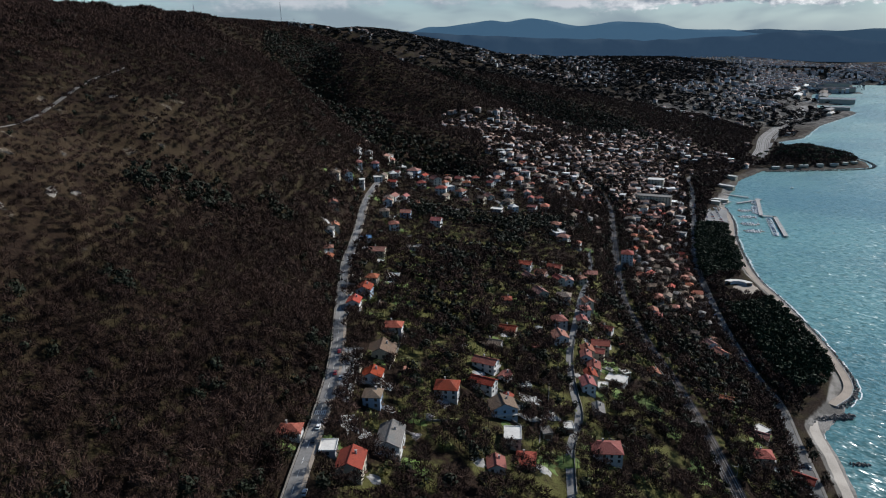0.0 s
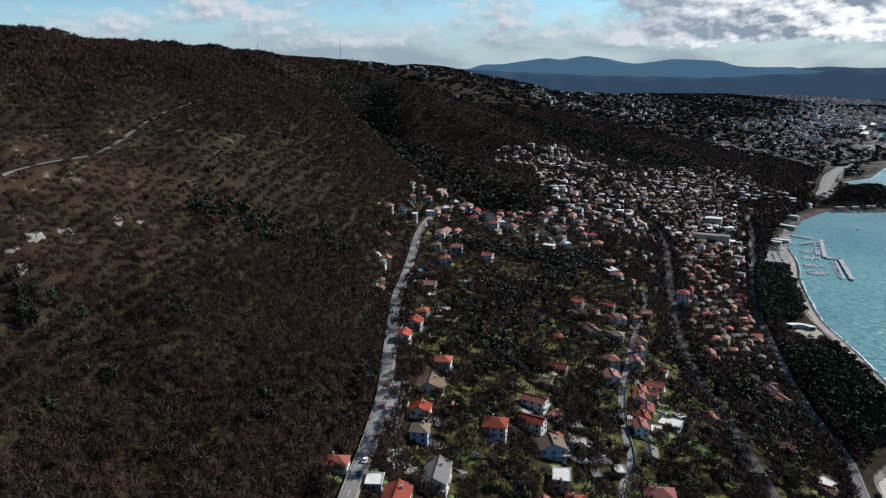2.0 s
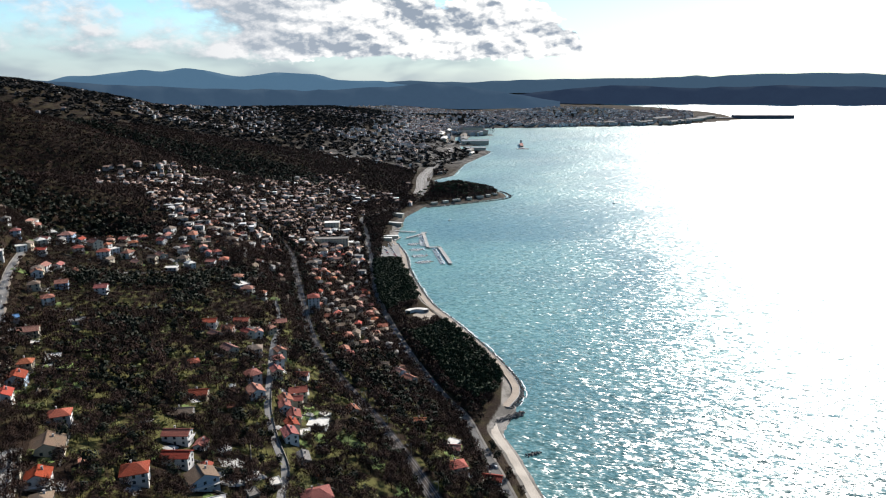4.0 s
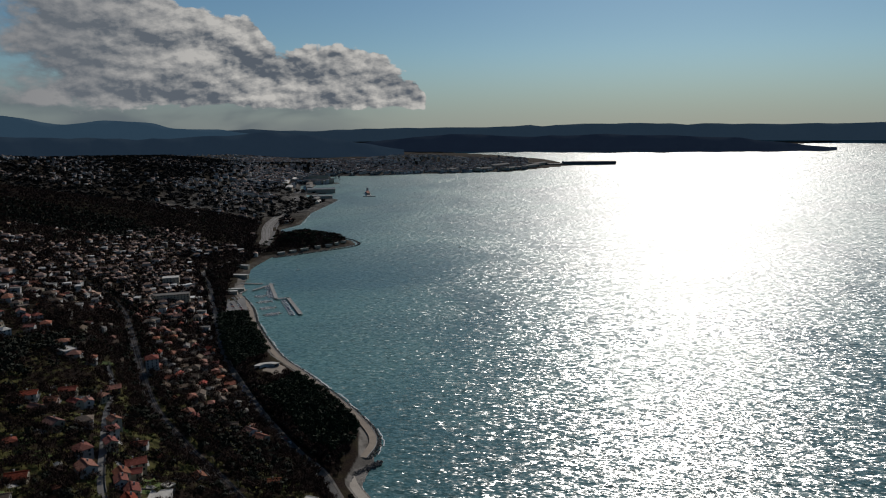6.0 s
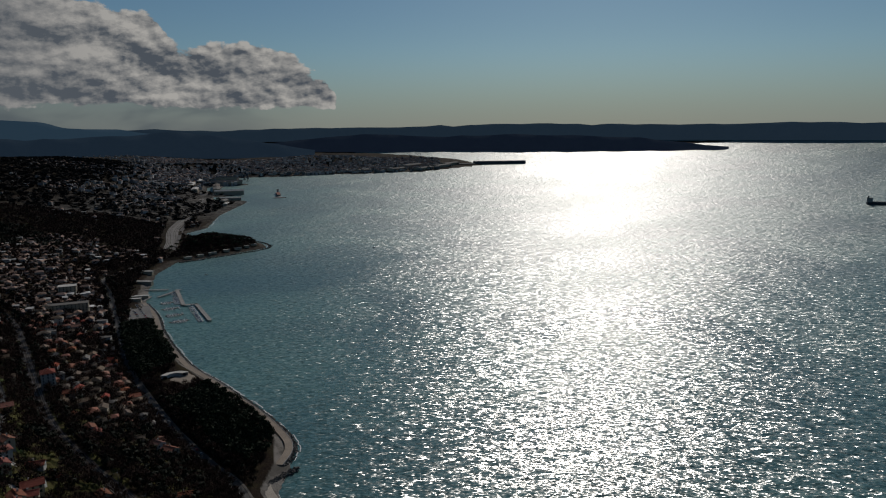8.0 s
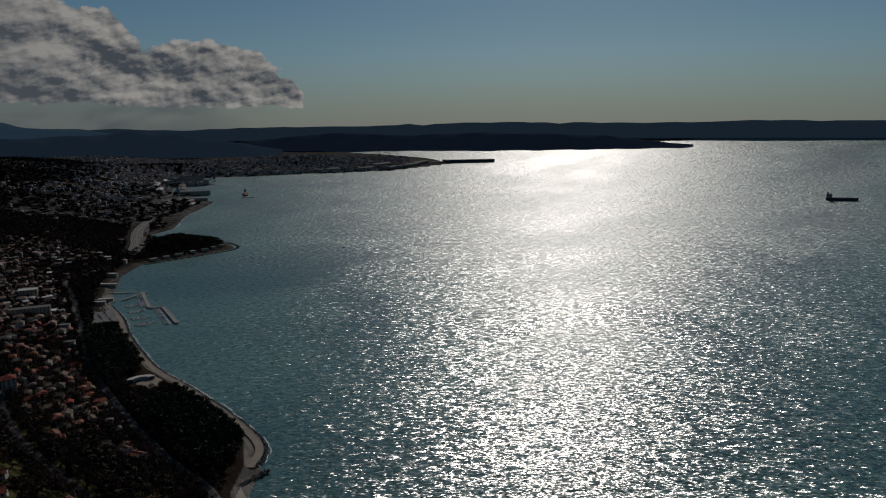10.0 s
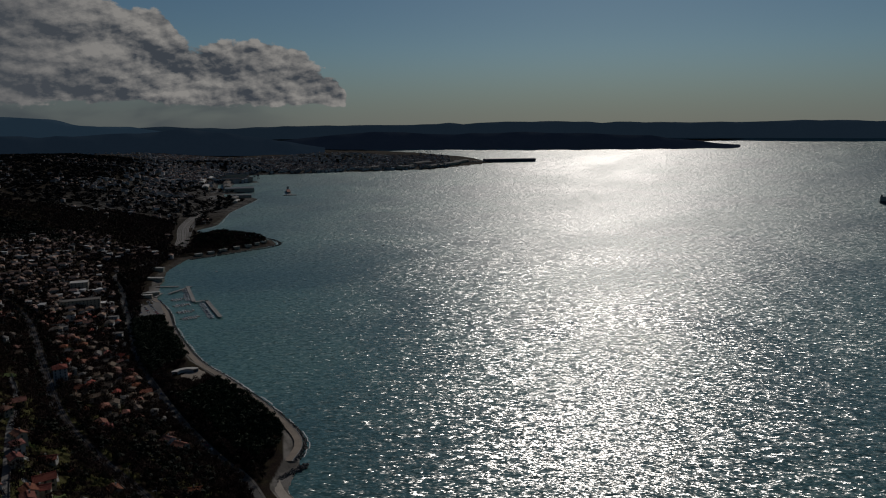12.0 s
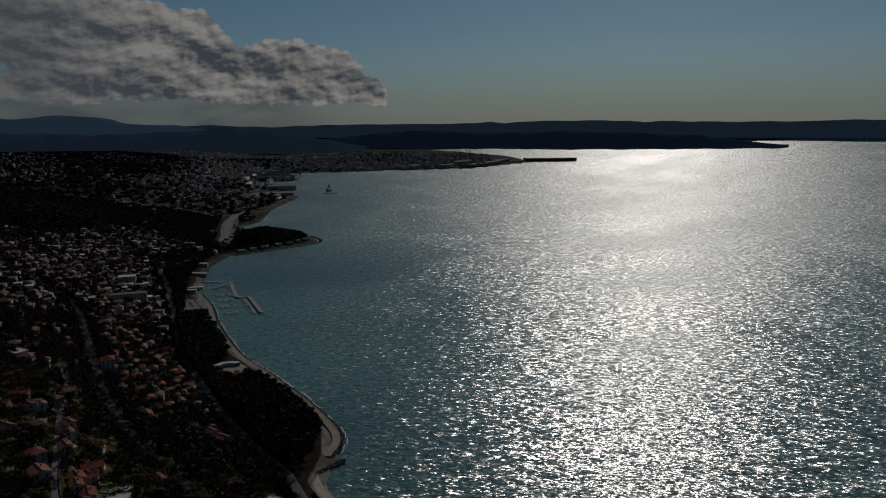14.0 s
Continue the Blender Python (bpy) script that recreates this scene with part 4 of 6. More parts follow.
# the dense town between railway and seafront, and up the farther slopes: copies of a dozen patterns
PATTERNS = []
for k, (w, l, storeys, kind, roof, wall) in enumerate([
        (10, 12, 2, "gable", "brown", "cream"), (9, 11, 2, "hip", "orange", "white"), (11, 14, 3, "gable", "orange", "white"), (9, 9, 2, "hip", "grey", "white"), (12, 12, 3, "hip", "brown", "cream"), (12, 15, 3, "hip", "orange", "white"),
        (9, 13, 2, "gable", "grey", "white"), (10, 10, 3, "hip", "orange", "ochre"), (13, 18, 4, "hip", "brown", "white"), (8, 10, 1, "gable", "orange", "cream"), (11, 16, 4, "flat", "grey", "white"), (9, 12, 2, "gable", "red", "white")]):
    form = {"gable": "gabled", "hip": "hipped", "flat": "flat"}[kind]
    size = "apartment block" if storeys > 3 else "town house"
    w, l, storeys = w * 0.80, l * 0.80, max(1, storeys - (storeys > 2))
    PATTERNS.append((w, l, storeys, kind, roof, wall, f"{wall} rendered {size} with {form} {roof} roof in the dense town"))

FAR_HOUSES = []    # x, y, turn, width, length, eaves, roof kind, ground


def town_here(x, y):
    """How thickly houses stand here, 0 to 1."""
    rail = np.interp(y, [330, 510, 620, 814, 960, 1050, 1110, 1400], [160, 162, 169, 208, 240, 246, 238, 150])
    front = np.interp(y, [473, 525, 640, 817, 930, 1061, 1200, 1335, 1420], [250, 250, 268, 306, 345, 387, 435, 476, 560])
    if y < 1340:
        if rail + 9 < x < front - 10 and y > 560:
            return 0.80 if y > 640 else 0.40
        if y > 640 and rail - 70 < x < rail - 12 and y < 1000:
            return 0.28
        if y > 1010 and x > 70 and x < rail - 12:
            return 0.64
        if y > 880 and 100 < x < rail - 12:
            return 0.5
        if 680 < y < 960 and -108 < x < 130:
            return 0.30 if y > 760 or x < -30 else 0.08
        return 0.0
    z = ground_at(x, y)
    if x < 600 and y > 1545 + 0.42 * x:
        return 0.0
    if z > 128 and not (y > 1500 and x > -40 and z < 150):
        return 0.0
    if y < 1650:
        return (0.60 if math.sin(x / 61 + 1.3) + math.sin(y / 47 + x / 90) > -0.7 else 0.10) if x > 0 and z < 118 and x < 640 else 0.0
    wooded = math.exp(-((x - 330) / 260) ** 2 - ((y - 1880) / 150) ** 2) + 0.9 * math.exp(-((x - 740) / 120) ** 2 - ((y - 1760) / 260) ** 2)
    return max(0.0, 0.40 - 0.9 * wooded) if z > 5 else 0.4


rng = np.random.RandomState(21)
built = []
first_of = {}
count = 0
spots = []
for yy in np.arange(560, 2050, 14.5):
    for xx in np.arange(-112, 1000, 14.5):
        spots.append((math.hypot(xx, yy), xx + rng.uniform(-3.5, 3.5), yy + rng.uniform(-3.5, 3.5), rng.uniform(), rng.randint(len(PATTERNS)), rng.uniform(-14, 14) + rng.choice([0, 90])))
spots.sort()
for d, x, y, chance, k, turn in spots:
    if chance > town_here(x, y) or looked_up(GRID_SHORE, x, y) < 25:
        continue
    if looked_up(GRID_WAY, x, y) < 8 or any((x - a) ** 2 + (y - b) ** 2 < (r + 5) ** 2 for a, b, r in TAKEN if abs(y - b) < 40):
        continue
    if y < 900 and k in (8, 10):
        k = 0
    w, l, storeys, kind, roof, wall, label = PATTERNS[k]
    heading = turn - 21
    if count < 240:
        m = pose(x, y, ground_at(x, y), 0, 0, heading)
        if k not in first_of:
            first_of[k] = house(m.translation, w, l, heading, storeys, kind, roof, wall, label, "town houses", spacing=6.2, extras=False)
        else:
            copy_thing(first_of[k], m)
        TAKEN.append((x, y, 0.40 * max(w, l)))
        count += 1
    else:
        FAR_HOUSES.append((x, y, heading, w * 0.95, l * 0.95, 2.7 * storeys, kind, ground_at(x, y)))
        TAKEN.append((x, y, 0.42 * max(w, l)))

TAKEN += [(402, 1000, 15), (414, 1022, 17), (426, 1046, 17), (436, 1070, 16), (446, 1092, 14), (334, 732, 24), (326, 716, 20)]     # car park and glade stay clear of trees
# the tall block above the railway and the large public buildings near the seafront
house((196, 706, ground_at(196, 706)), 12, 13, -15, 6, "hip", "red", "white", "tall white apartment tower with a red hipped roof", spacing=3.6)
house((330, 1075, ground_at(330, 1075)), 16, 62, 68, 4, "flat", "grey", "cream", "long cream public building with a flat grey roof", spacing=4.5, extras=False)
house((372, 1190, ground_at(372, 1190)), 18, 26, 68, 5, "flat", "pale", "cream", "broad cream apartment block with a flat roof", spacing=4.5, extras=False)
house((118, 690, ground_at(118, 690)), 11, 15, 20, 2, "flat", "pale", "white", "white villa with a flat pale roof beside a lawn", spacing=4.5)


def joined_houses(name, rows, label):
    """Houses too far off to pick apart: walls, roofs and gables, joined."""
    v, f, s = [], [], []
    for x, y, turn, w, l, eave, kind, z in rows:
        a, b, rise = w / 2, l / 2, 0.0 if kind == "flat" else 0.22 * w
        ridge = 0.0 if kind == "gable" else b * 0.5
        p = np.array([(-a, -b, -4), (a, -b, -4), (a, b, -4), (-a, b, -4), (-a, -b, eave), (a, -b, eave), (a, b, eave), (-a, b, eave),
                      (-a - .4, -b - .4, eave + .02), (a + .4, -b - .4, eave + .02), (a + .4, b + .4, eave + .02), (-a - .4, b + .4, eave + .02), (0, -b - .4 + ridge, eave + rise + .3), (0, b + .4 - ridge, eave + rise + .3)])
        c, q = math.cos(radians(turn)), math.sin(radians(turn))
        p = np.column_stack([x + p[:, 0] * c - p[:, 1] * q, y + p[:, 0] * q + p[:, 1] * c, z + p[:, 2]])
        i = 14 * len(v)
        v.append(p)
        f += [(i, i + 1, i + 5, i + 4), (i + 1, i + 2, i + 6, i + 5), (i + 2, i + 3, i + 7, i + 6), (i + 3, i, i + 4, i + 7), (i + 9, i + 10, i + 13, i + 12), (i + 11, i + 8, i + 12, i + 13), (i + 8, i + 9, i + 12, i + 12), (i + 10, i + 11, i + 13, i + 13)]
        s += [0, 0, 0, 0] + [1 if kind != "flat" else 2] * 4
    tri = [q[:3] for q in f if q[2] == q[3]]
    quad = [(a, b, c, d) for a, b, c, d in f if c != d]
    faces = [(a, b, c) for a, b, c, d in quad] + [(a, c, d) for a, b, c, d in quad] + tri
    kinds = [k for q, k in zip(f, s) if q[2] != q[3]]
    slots = kinds + kinds + [k for q, k in zip(f, s) if q[2] == q[3]]
    me = mesh_from(name, pull(np.vstack(v)), faces, [FAR_WALL, FAR_TILE, FAR_FLAT], slots=slots)
    return tagged(new(name, me), label, "houses", kind="stuff")


FAR_WALL = worn("far_render", (0.35, 0.342, 0.33), 0.9, 0.3, 0.02, 0.2, 0.7, bump=0, island=0.6)
FAR_TILE = worn("far_tiles", (0.24, 0.155, 0.118), 0.9, 0.3, 0.02, 0.2, 0.7, bump=0, island=0.4)
FAR_FLAT = worn("far_flat_roof", (0.40, 0.395, 0.385), 0.9, 0.3, 0.02, 0.2, 0.7, bump=0, island=0.6)

# the city on the plain and the villages on the far slopes
CITY = []
YARD_LINE = np.array(ROUTES["yard"][0], float)
tries = 19000
reach, bearing = 2000 + 4300 * rng.uniform(size=tries) ** 0.8, np.radians(rng.uniform(-10, 46, tries))
city_x, city_y = reach * np.sin(bearing), reach * np.cos(bearing)
for x, y, z, s in zip(city_x, city_y, height(city_x, city_y), inland(city_x, city_y)):
    az = math.degrees(math.atan2(x, y))
    if z < 3 or z > 312:
        continue
    keep = 0.95 if z < 45 else 0.4 if z < 120 else 0.10
    if z > 60:          # hamlets with woods between them
        keep *= 1.3 if math.sin(x / 170 + 0.6) + math.sin(y / 230 + x / 400) > 0.25 else 0.15
    if az < 3 and z > 200:
        keep = 0.30 if -9 < az < -5 and math.sin(x / 60 + y / 140) > 0.55 else 0.03
    elif 2.5 < az < 14 and 2480 < math.hypot(x, y) < 3500 and z > 90:
        keep = 0.75 if math.sin(x / 90 + 0.4) + math.sin(y / 120) > -0.3 else 0.2
    elif x < 640 and y < 2480:
        keep *= 0.05
    keep *= 1 - 0.9 * math.exp(-((x - 2250) / 260) ** 2 - ((y - 4250) / 200) ** 2)
    keep *= 1 - 0.95 * math.exp(-((x - 700) / 300) ** 2 - ((y - 2450) / 170) ** 2)
    if az > 17 and math.hypot(x, y) < 2420 and z > 8:       # the wooded knoll above the yard
        keep *= 0.12
    if rng.uniform() > keep or s < (130 if y < 2900 else 30):
        continue
    if y < 3000 and near_line(np.array([x]), np.array([y]), YARD_LINE)[0][0] < 60:
        continue
    k = 0.72 if z > 60 or y < 3000 else 1.0
    CITY.append((x, y, rng.choice([0, 90]) - 30 + rng.uniform(-8, 8), k * rng.uniform(9, 15), k * rng.uniform(11, 26), rng.uniform(6, 10) if z > 60 or y < 3000 else rng.uniform(8, 16), rng.choice(["gable", "hip", "flat"], p=[0.35, 0.4, 0.25]), z))
joined_houses("town_houses", FAR_HOUSES, "crowded hillside houses with red and pale roofs")
joined_houses("city_buildings", CITY, "hazy sunlit city blocks spread over the plain")

# ---- trees ----
def crown_points(rng, n, flat, shell):
    p = rng.normal(size=(n, 3))
    p /= np.linalg.norm(p, axis=1)[:, None]
    r = rng.uniform(shell, 1.0, (n, 1))
    p = p * r
    p[:, 2] *= flat
    return p


def bare_tree(rng, sprays, size, width, limbs):
    """A leafless tree one metre tall: trunk, limbs and many fine sprays of twigs."""
    v, f = [], []

    def sliver(a, b, w, side):
        i = len(v)
        v.extend([a - side * w / 2, a + side * w / 2, b])
        f.append((i, i + 1, i + 2))
    up = np.array([0, 0, 1.0])
    for k in range(2):
        sliver(np.zeros(3) - up * 0.08, up * 0.62, 0.03, np.array([1.0, 0, 0]) if k else np.array([0, 1.0, 0]))
    for k in range(limbs):
        a = rng.uniform(0, 6.28)
        d = np.array([math.cos(a), math.sin(a), 0])
        sliver(up * rng.uniform(0.22, 0.4), up * rng.uniform(0.6, 0.85) + d * rng.uniform(0.2, 0.32), 0.012, np.array([-d[1], d[0], 0.3]))
    for p in crown_points(rng, sprays, 0.85, 0.55):
        p[2] = abs(p[2]) * 1.1 - 0.25
        at = p * 0.33 + up * 0.64
        d = p * 0.6 + up * 0.7 + rng.normal(size=3) * 0.5
        d /= np.linalg.norm(d)
        side = np.cross(d, p + up * 0.3 + rng.normal(size=3) * 0.25)
        sliver(at - d * size * 0.4, at + d * size * 0.6, width, side / np.linalg.norm(side))
    return np.array(v), np.array(f)


def leafy_tree(rng, tufts, size, flat, lift, wide):
    """An evergreen one metre tall: a trunk and a crown of many small tufts of leaves."""
    v, f = [np.array([(-0.03, 0, -0.1), (0.03, 0, -0.1), (0, 0.01, lift + 0.1), (0, -0.03, -0.1), (0, 0.03, -0.1), (0.01, 0, lift + 0.1)])], [(0, 1, 2), (3, 4, 5)]
    lumps = crown_points(rng, 7, flat, 0.5) * 0.7
    for k, p in enumerate(crown_points(rng, tufts, flat, 0.6)):
        c = lumps[k % 7] + p * 0.55
        at = np.array([0, 0, lift]) + c * np.array([wide, wide, 1 - lift])
        out = p / np.linalg.norm(p) + lumps[k % 7] * 0.6 + rng.normal(size=3) * 0.35     # each tuft faces outwards
        out /= np.linalg.norm(out)
        u = np.cross(out, rng.normal(size=3))
        u /= np.linalg.norm(u)
        w = np.cross(out, u)
        i = 6 + 3 * k
        a = rng.uniform(0, 6.28) + np.array([0, 2.1, 4.2]) + rng.normal(size=3) * 0.3
        v.append(at + (np.cos(a)[:, None] * u + np.sin(a)[:, None] * w) * size * rng.uniform(1.2, 2.0))
        f.append((i, i + 1, i + 2))
    return np.vstack(v), np.array(f)


def plant(name, spots, templates, mat, label, lean=0.06, category="trees"):
    """Many trees of a few patterns, each turned and scaled, joined: x, y, z, height, spread."""
    rng = np.random.RandomState(len(spots))
    spots = np.asarray(spots, float)
    which = rng.randint(len(templates), size=len(spots))
    verts, faces, base = [], [], 0
    for k, (tv, tf) in enumerate(templates):
        s = spots[which == k]
        if not len(s):
            continue
        a = rng.uniform(0, 6.28, len(s))[:, None]
        x = (tv[None, :, 0] * np.cos(a) - tv[None, :, 1] * np.sin(a)) * s[:, 4:5] + tv[None, :, 2] * s[:, 3:4] * rng.normal(0, lean, (len(s), 1))
        y = (tv[None, :, 0] * np.sin(a) + tv[None, :, 1] * np.cos(a)) * s[:, 4:5] + tv[None, :, 2] * s[:, 3:4] * rng.normal(0, lean, (len(s), 1))
        p = np.stack([x + s[:, 0:1], y + s[:, 1:2], tv[None, :, 2] * s[:, 3:4] + s[:, 2:3]], -1)
        verts.append(p.reshape(-1, 3))
        faces.append((tf[None] + (np.arange(len(s)) * len(tv))[:, None, None]).reshape(-1, 3) + base)
        base += len(s) * len(tv)
    return tagged(new(name, mesh_from(name, pull(np.vstack(verts)), np.vstack(faces), mat)), label, category, kind="stuff")


FAR_WOOD = worn("far_woods", (0.022, 0.019, 0.016), 0.9, 0.1, 0.01, 0.4, 0.5, bump=0, island=0.3, spec=0.1)
rng = np.random.RandomState(8)
BARE_A = [bare_tree(rng, 150, 0.20, 0.026, 5) for _ in range(6)]
BARE_B = [bare_tree(rng, 62, 0.25, 0.048, 2) for _ in range(6)]
BARE_C = [bare_tree(rng, 18, 0.40, 0.12, 0) for _ in range(5)]
LEAF_A = [leafy_tree(rng, 150, 0.050, 0.9, 0.55, 0.40) for _ in range(4)]
LEAF_B = [leafy_tree(rng, 60, 0.075, 0.9, 0.5, 0.40) for _ in range(4)]
LEAF_C = [leafy_tree(rng, 24, 0.12, 0.9, 0.5, 0.42) for _ in range(4)]
PINE = [leafy_tree(rng, 130, 0.06, 0.75, 0.74, 0.48) for _ in range(5)]

# where roads and houses stand, on a grid of 2 m
CELL, X0, Y0 = 2.0, -700.0, 60.0
clear = np.zeros((900, 1100), bool)
cx, cy = np.meshgrid(X0 + CELL * np.arange(900), Y0 + CELL * np.arange(1100), indexing="ij")
for a, b, r in TAKEN:
    i, j, k = int((a - X0) / CELL), int((b - Y0) / CELL), int(r / CELL) + 1
    if 0 <= i < 900 and 0 <= j < 1100:
        s = np.s_[max(0, i - k):i + k + 1, max(0, j - k):j + k + 1]
        clear[s] |= (cx[s] - a) ** 2 + (cy[s] - b) ** 2 < r * r
for line, _, half in LEVELLED:
    for p in smooth_line(line, 2.0):
        i, j, k = int((p[0] - X0) / CELL), int((p[1] - Y0) / CELL), int((half + 2) / CELL) + 1
        if 0 <= i < 900 and 0 <= j < 1100:
            s = np.s_[max(0, i - k):i + k + 1, max(0, j - k):j + k + 1]
            clear[s] |= (cx[s] - p[0]) ** 2 + (cy[s] - p[1]) ** 2 < (half + 0.3) ** 2


def scatter(spacing, near, far, seed):
    """Jittered spots on the land that the drone looks over, clear of houses and ways."""
    rng = np.random.RandomState(seed)
    x, y = np.meshgrid(np.arange(-690, 1090, spacing), np.arange(70, 2250, spacing))
    x, y = (x + rng.uniform(-0.45, 0.45, x.shape) * spacing).ravel(), (y + rng.uniform(-0.45, 0.45, y.shape) * spacing).ravel()
    d, a = np.hypot(x, y), np.degrees(np.arctan2(x, y))
    m = (d > near) & (d < far) & (a > -41) & (a < 37)
    x, y = x[m], y[m]
    i, j = ((x - X0) / CELL).astype(int), ((y - Y0) / CELL).astype(int)
    m = ~clear[np.clip(i, 0, 899), np.clip(j, 0, 1099)] & (inland(x, y) > 22)
    return x[m], y[m], height(x[m], y[m])


GROVE = [[(300, 752), (330, 768), (352, 772), (376, 850), (410, 975), (372, 985), (330, 868), (300, 770)], [(290, 664), (340, 682), (343, 640), (334, 570), (322, 524), (298, 494), (276, 490), (272, 520), (285, 600)]]


def within(x, y, poly):
    inside = np.zeros(np.shape(x), bool)
    for (ax, ay), (bx, by) in zip(poly, poly[1:] + poly[:1]):
        inside ^= ((ay > y) != (by > y)) & (x < (bx - ax) * (y - ay) / (by - ay if by != ay else 1e-9) + ax)
    return inside


# stands of dark evergreens: x, y, radius
STANDS = [(-165, 455, 20), (-152, 482, 15), (-182, 425, 12), (-130, 520, 14), (-8, 692, 26), (26, 690, 26), (70, 692, 26), (108, 718, 28), (136, 738, 18), (13, 570, 30), (3, 510, 24), (-5, 458, 14), (42, 588, 24), (158, 504, 14), (150, 545, 18),
          (208, 520, 28), (214, 580, 30), (210, 480, 22), (188, 440, 18), (-190, 265, 9), (-150, 306, 8), (60, 395, 14), (66, 372, 12), (-12, 372, 14), (20, 440, 16), (-4, 420, 14), (60, 640, 20), (250, 1010, 14), (-60, 840, 14)]


def stand_here(x, y):
    d = np.full(np.shape(x), -1.0)
    for a, b, r in STANDS:
        d = np.maximum(d, 1 - ((x - a) ** 2 + (y - b) ** 2) / (r * r))
    return d


bare, green, spring, pine = {k: [] for k in "ABC"}, {k: [] for k in "ABC"}, [], []
for key, spacing, near, far, seed in (("A", 5.3, 150, 430, 1), ("B", 5.5, 430, 960, 2), ("C", 7.4, 960, 2150, 3)):
    x, y, z = scatter(spacing, near, far, seed)
    rng = np.random.RandomState(seed)
    dark = waves(x, y, 90, 31) + 0.6 * waves(x, y, 30, 32)
    thin = waves(x, y, 70, 33) + 0.5 * waves(x, y, 25, 34)
    stand = stand_here(x, y) + 0.25 * waves(x, y, 14, 35)
    grove = within(x, y, GROVE[0]) | within(x, y, GROVE[1])
    for i in np.flatnonzero(~grove):
        # scree and dry grass high on the slope, gardens between the houses
        stony = max(0.0, min(1.0, (z[i] - 150) / 60, (275 - z[i]) / 30, (700 - y[i]) / 280))
        garden = 20 < z[i] < 112 and y[i] > 240
        town = town_here(x[i], y[i]) if y[i] > 560 else 0
        ravine = min(near_line(x[i:i + 1], y[i:i + 1], np.array(q, float))[0][0] / w for q, _, w in RAVINES[:2]) if y[i] > 850 and x[i] < 500 else 9
        if ravine < 1.1 and rng.uniform() < 0.7:
            green[key].append((x[i], y[i], z[i], rng.uniform(8, 12), rng.uniform(10, 15)))
            continue
        if stand[i] > 0 and rng.uniform() < (0.35 if y[i] < 620 and -30 < x[i] < 80 else 0.62):
            green[key].append((x[i], y[i], z[i], rng.uniform(8, 12), rng.uniform(8, 12)))
            continue
        if rng.uniform() < 0.14 * stony + (0.22 if thin[i] > 0.35 else 0) + (0.28 if town > 0.3 else 0):
            continue
        if garden and thin[i] > (0.22 if y[i] < 560 else 0.5):
            continue
        tall = rng.uniform(8.5, 13) if key != "C" else rng.uniform(8, 12)
        tall *= 1 - 0.4 * stony
        if -115 < x[i] < 125 and 590 < y[i] < 960 and z[i] < 125:      # low orchards round the houses on the spur
            tall *= 0.68
        kind = rng.uniform()
        if kind < (0.02 if not garden else 0.07) + (0.55 if dark[i] > 0.62 else 0):
            green[key].append((x[i], y[i], z[i], tall * 0.9, tall * 0.9))
        elif garden and kind > (0.82 if y[i] < 560 else 0.93):
            spring.append((x[i], y[i], z[i], tall * 0.55, tall * 0.7))
        else:
            bare[key].append((x[i], y[i], z[i], tall, tall * rng.uniform(0.95, 1.3) * (1 if key != "C" else 1.25)))
rng = np.random.RandomState(46)
for name, offs, lo, hi in (("coast_road", (-9, -6.2, 6.2, 8.5, 12, 16), 240, 1330), ("railway", (-14, -10, -7.5, 7.5, 10, 14, 19), 250, 1150), ("hill_road", (-7, -10), 150, 760)):
    line, tops = way(name, 6.5)
    d = np.gradient(line, axis=0)
    d = d / np.hypot(d[:, 0], d[:, 1])[:, None]
    for p, q in zip(line, d):
        for off in offs:
            x, y = p + np.array([q[1], -q[0]]) * (off + rng.normal(0, 0.8)) + rng.normal(0, 1.5, 2)
            if not lo < y < hi or rng.uniform() < 0.35 or looked_up(GRID_SHORE, x, y) < 20 or clear[int((x - X0) / CELL), int((y - Y0) / CELL)]:
                continue
            key = "A" if y < 430 else "B" if y < 960 else "C"
            tall = rng.uniform(7, 11)
            (green if rng.uniform() < 0.55 else bare)[key].append((x, y, ground_at(x, y), tall, tall * rng.uniform(0.8, 1.1)))
for key, shapes in (("A", BARE_A), ("B", BARE_B), ("C", BARE_C)):
    plant("woodland", bare[key], shapes, TWIGS, "dense leafless brown deciduous wood on the slope")
for key, shapes in (("A", LEAF_A), ("B", LEAF_B), ("C", LEAF_C)):
    plant("evergreen_trees", green[key], shapes, NEEDLES, "dark evergreen trees scattered among bare woods")
plant("garden_shrubs", spring, LEAF_B, SPRING, "fresh green shrubs in gardens between houses", category="shrubs")
rng = np.random.RandomState(77)
for poly in GROVE:
    lo, hi = np.min(poly, 0), np.max(poly, 0)
    for xx in np.arange(lo[0], hi[0], 5.6):
        for yy in np.arange(lo[1], hi[1], 5.6):
            p = (xx + rng.uniform(-2, 2), yy + rng.uniform(-2, 2))
            if within(*p, poly):
                pine.append((*p, ground_at(*p), rng.uniform(10.5, 13.5), rng.uniform(9, 12)))
for _ in range(160):        # the wooded headland and the trees along the seafront road
    p = (rng.normal(800, 42), rng.normal(1520, 36))
    if looked_up(GRID_SHORE, *p) > 14:
        pine.append((*p, ground_at(*p), rng.uniform(9, 12), rng.uniform(10, 13)))
plant("pine_grove", pine, PINE, PINES, "dense dark green pine grove beside the sea")

